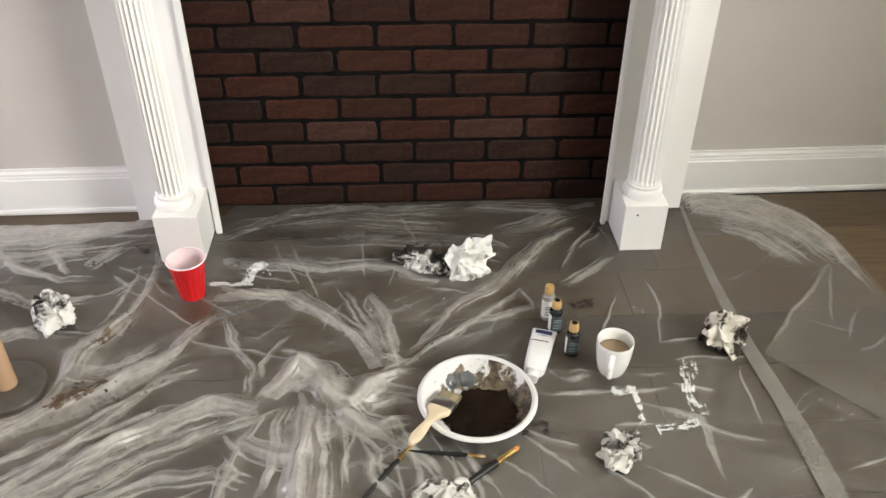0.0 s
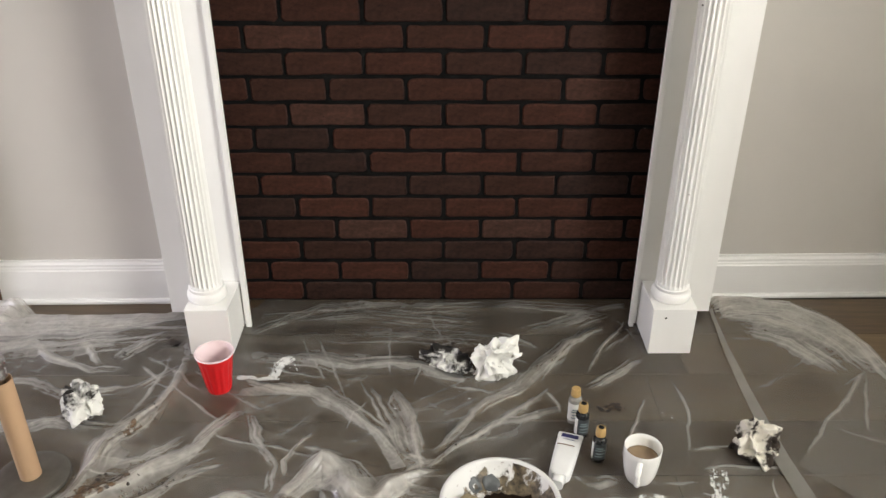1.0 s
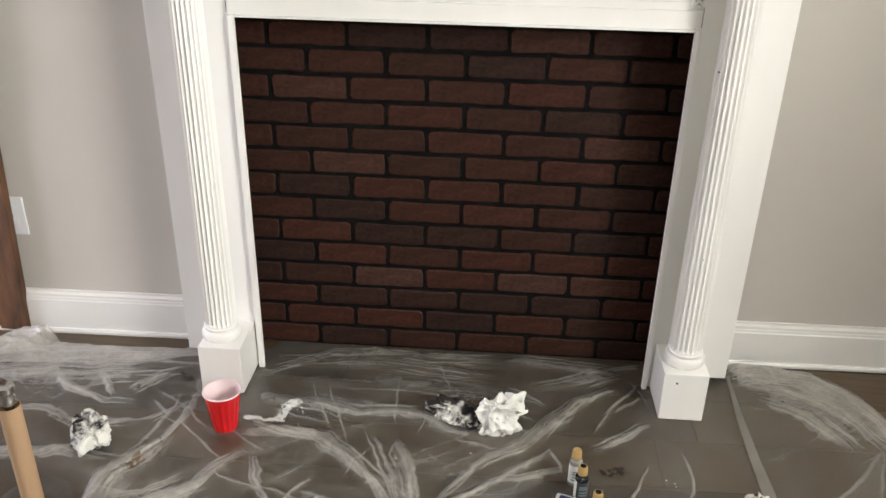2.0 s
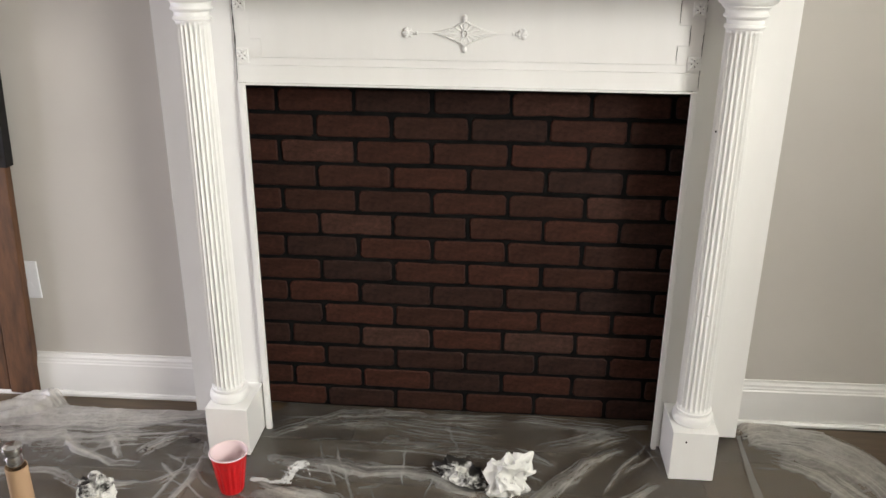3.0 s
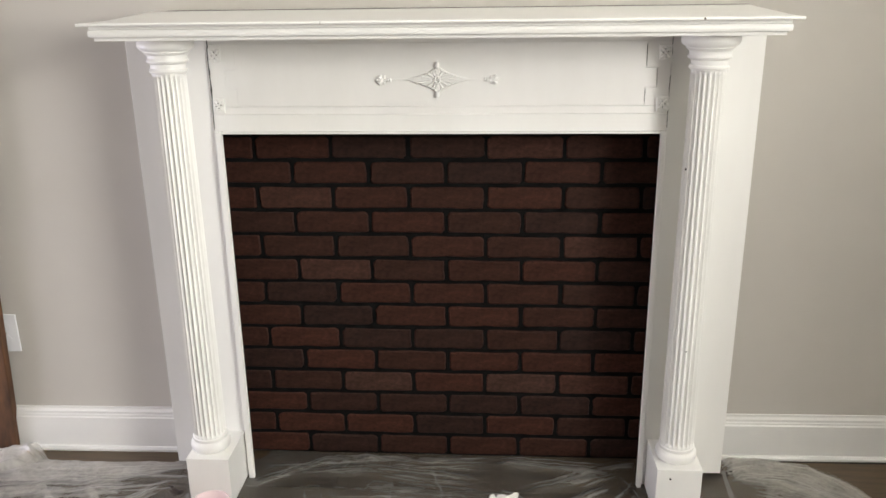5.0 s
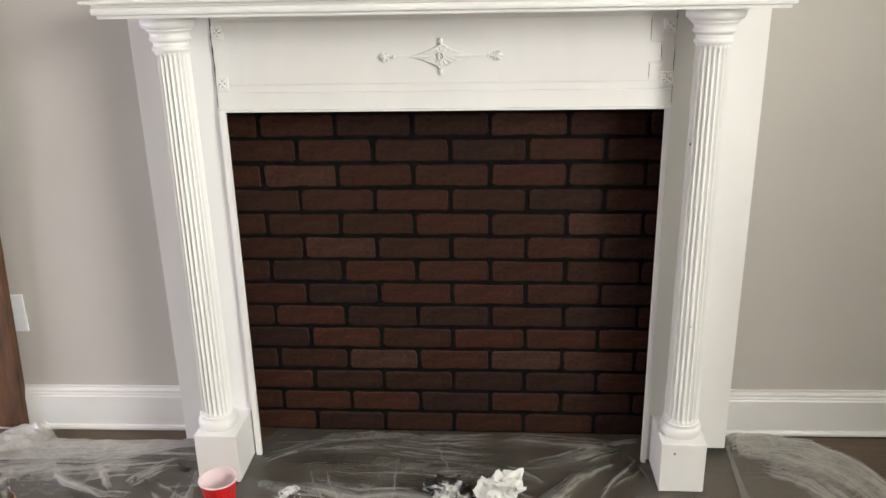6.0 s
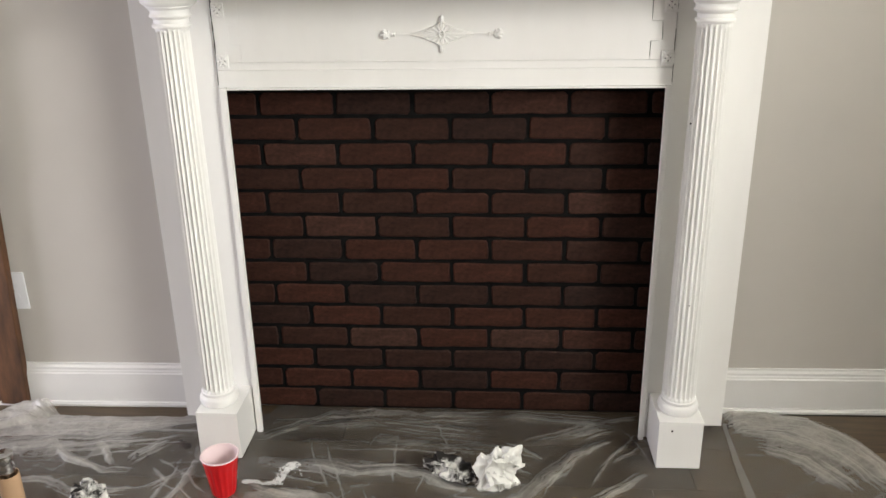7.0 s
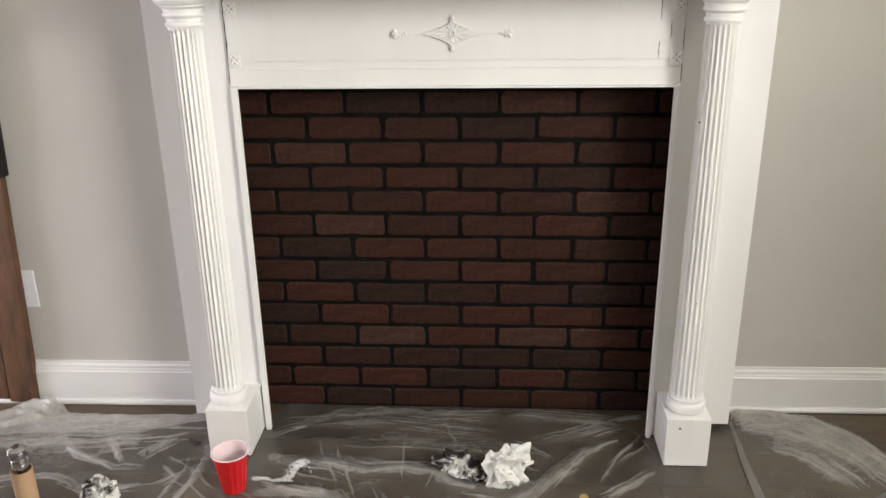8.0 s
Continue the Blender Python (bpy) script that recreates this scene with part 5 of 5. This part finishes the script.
def smear(name, line, width, keep, seed, material, label):
    """A broken brush stroke lying on the film."""
    line = [Vector(p) for p in line]
    cum = [0.0]
    for a, b in zip(line, line[1:]):
        cum.append(cum[-1] + (b - a).length)
    n, m = max(8, int(cum[-1] / 0.0016)), max(5, int(width / 0.0016))
    t = np.linspace(0, cum[-1], n)
    cx, cy = np.interp(t, cum, [p.x for p in line]), np.interp(t, cum, [p.y for p in line])
    tx, ty = np.gradient(cx), np.gradient(cy)
    l = np.hypot(tx, ty)
    w = np.linspace(-width / 2, width / 2, m)[None, :]
    X, Y = cx[:, None] - (ty / l)[:, None] * w, cy[:, None] + (tx / l)[:, None] * w
    Z = sheet_shape(X.ravel(), Y.ravel())[0].reshape(X.shape) + 0.0022
    mask = 0.42 * value_noise(X, Y, 85, seed) + 0.30 * value_noise(w * 420 + 0 * X, t[:, None] * 45 + 0 * X, 1.0, seed + 2) + 0.28 * value_noise(X, Y, 260, seed + 1) - 0.24 * (np.abs(w) / (width / 2)) ** 2
    bm = bmesh.new()
    vs = {}

    def vert(i, j):
        if (i, j) not in vs:
            vs[i, j] = bm.verts.new((X[i, j], Y[i, j], Z[i, j]))
        return vs[i, j]
    for i in range(n - 1):
        for j in range(m - 1):
            if mask[i, j] > keep - 0.2:
                bm.faces.new((vert(i, j), vert(i + 1, j), vert(i + 1, j + 1), vert(i, j + 1)))
    bmesh.ops.recalc_face_normals(bm, faces=bm.faces[:])
    bm.verts.index_update()
    cover = np.zeros(len(bm.verts), np.float32)
    for ij, one in vs.items():
        cover[one.index] = 0.5 + 1.3 * (mask[ij] - keep)
    ob = part(name, bm, material, smooth=True)
    ob.data.attributes.new("cover", "FLOAT", "POINT").data.foreach_set("value", cover)
    return tagged(ob, label, "paint smear", "paint smears on the cloth")


smear("paint_smear", [(0.405, -0.785), (0.455, -0.80)], 0.042, 0.45, 1, SMEAR_FILM, "dried white paint smear on the plastic")
smear("paint_smear", [(0.452, -0.80), (0.455, -0.85), (0.450, -0.893)], 0.018, 0.41, 2, SMEAR_FILM, "dried white paint smear on the plastic")
smear("paint_smear", [(0.475, -0.906), (0.575, -0.892)], 0.03, 0.51, 3, SMEAR_FILM, "broken white paint stroke on the plastic")
smear("paint_smear", [(0.60, -0.705), (0.585, -0.755), (0.575, -0.80), (0.580, -0.87)], 0.04, 0.50, 4, SMEAR_FILM, "broken white paint stroke on the plastic")
smear("paint_smear", [(-0.535, -0.372), (-0.48, -0.385), (-0.437, -0.377)], 0.02, 0.29, 5, SMEAR_FILM, "dried white paint smear beside the red cup")
smear("paint_smear", [(-0.440, -0.385), (-0.438, -0.33), (-0.405, -0.295)], 0.032, 0.33, 6, SMEAR_FILM, "dried white paint smear beside the red cup")
smear("stain_smear", [(-0.80, -0.80), (-0.735, -0.755), (-0.69, -0.725)], 0.05, 0.46, 7, BROWN_FILM, "brown wood stain smear on the plastic")
smear("stain_smear", [(-0.745, -0.60), (-0.72, -0.565)], 0.03, 0.45, 8, BROWN_FILM, "brown wood stain smear on the plastic")


def drips(x, y, spread, count, size, seed, material, label):
    """Small flecks of stain about a place."""
    r = random.Random(seed)
    bm = bmesh.new()
    for _ in range(count):
        px, py = x + r.gauss(0, spread), y + r.gauss(0, spread * 0.6)
        k = size * r.uniform(0.4, 1.3)
        ring = [(px + k * r.uniform(0.6, 1.2) * math.cos(a), py + k * r.uniform(0.4, 0.9) * math.sin(a)) for a in [2 * math.pi * i / 9 for i in range(9)]]
        zz = sheet_shape(np.array([p[0] for p in ring] + [px]), np.array([p[1] for p in ring] + [py]))[0] + 0.0024
        vs = [bm.verts.new((p[0], p[1], z)) for p, z in zip(ring, zz)]
        c = bm.verts.new((px, py, zz[-1] + 0.0012))
        for i in range(9):
            bm.faces.new((vs[i], vs[(i + 1) % 9], c))
    bmesh.ops.recalc_face_normals(bm, faces=bm.faces[:])
    return tagged(part("stain_flecks", bm, material), label, "stain flecks", "stain flecks on the cloth", "stuff")


for x, y, sp, c, size, seed in ((0.403, -0.492, 0.014, 26, 0.006, 1), (-0.738, -0.216, 0.012, 14, 0.006, 2), (-0.858, -0.287, 0.022, 12, 0.005, 3), (0.045, -0.262, 0.025, 16, 0.006, 4), (-0.13, -0.268, 0.006, 6, 0.005, 5),
                                (0.49, -0.155, 0.015, 14, 0.006, 6), (0.765, -0.075, 0.016, 14, 0.006, 16), (-0.60, -0.76, 0.06, 8, 0.004, 7), (0.235, -0.885, 0.02, 12, 0.006, 8), (0.02, -0.66, 0.03, 8, 0.005, 9), (-0.71, -0.52, 0.04, 8, 0.004, 10), (-0.72, -0.74, 0.03, 16, 0.005, 11)):
    drips(x, y, sp, c, size, seed, SPECK, "dark brown stain flecks dried on the plastic")
for x, y, sp, c, size, seed in ((-0.285, -0.655, 0.002, 1, 0.004, 21), (0.512, -0.525, 0.012, 4, 0.003, 22), (0.0, -0.45, 0.1, 4, 0.003, 23), (-0.40, -0.335, 0.03, 8, 0.003, 24)):
    drips(x, y, sp, c, size, seed, SMEAR, "white paint flecks dried on the plastic")
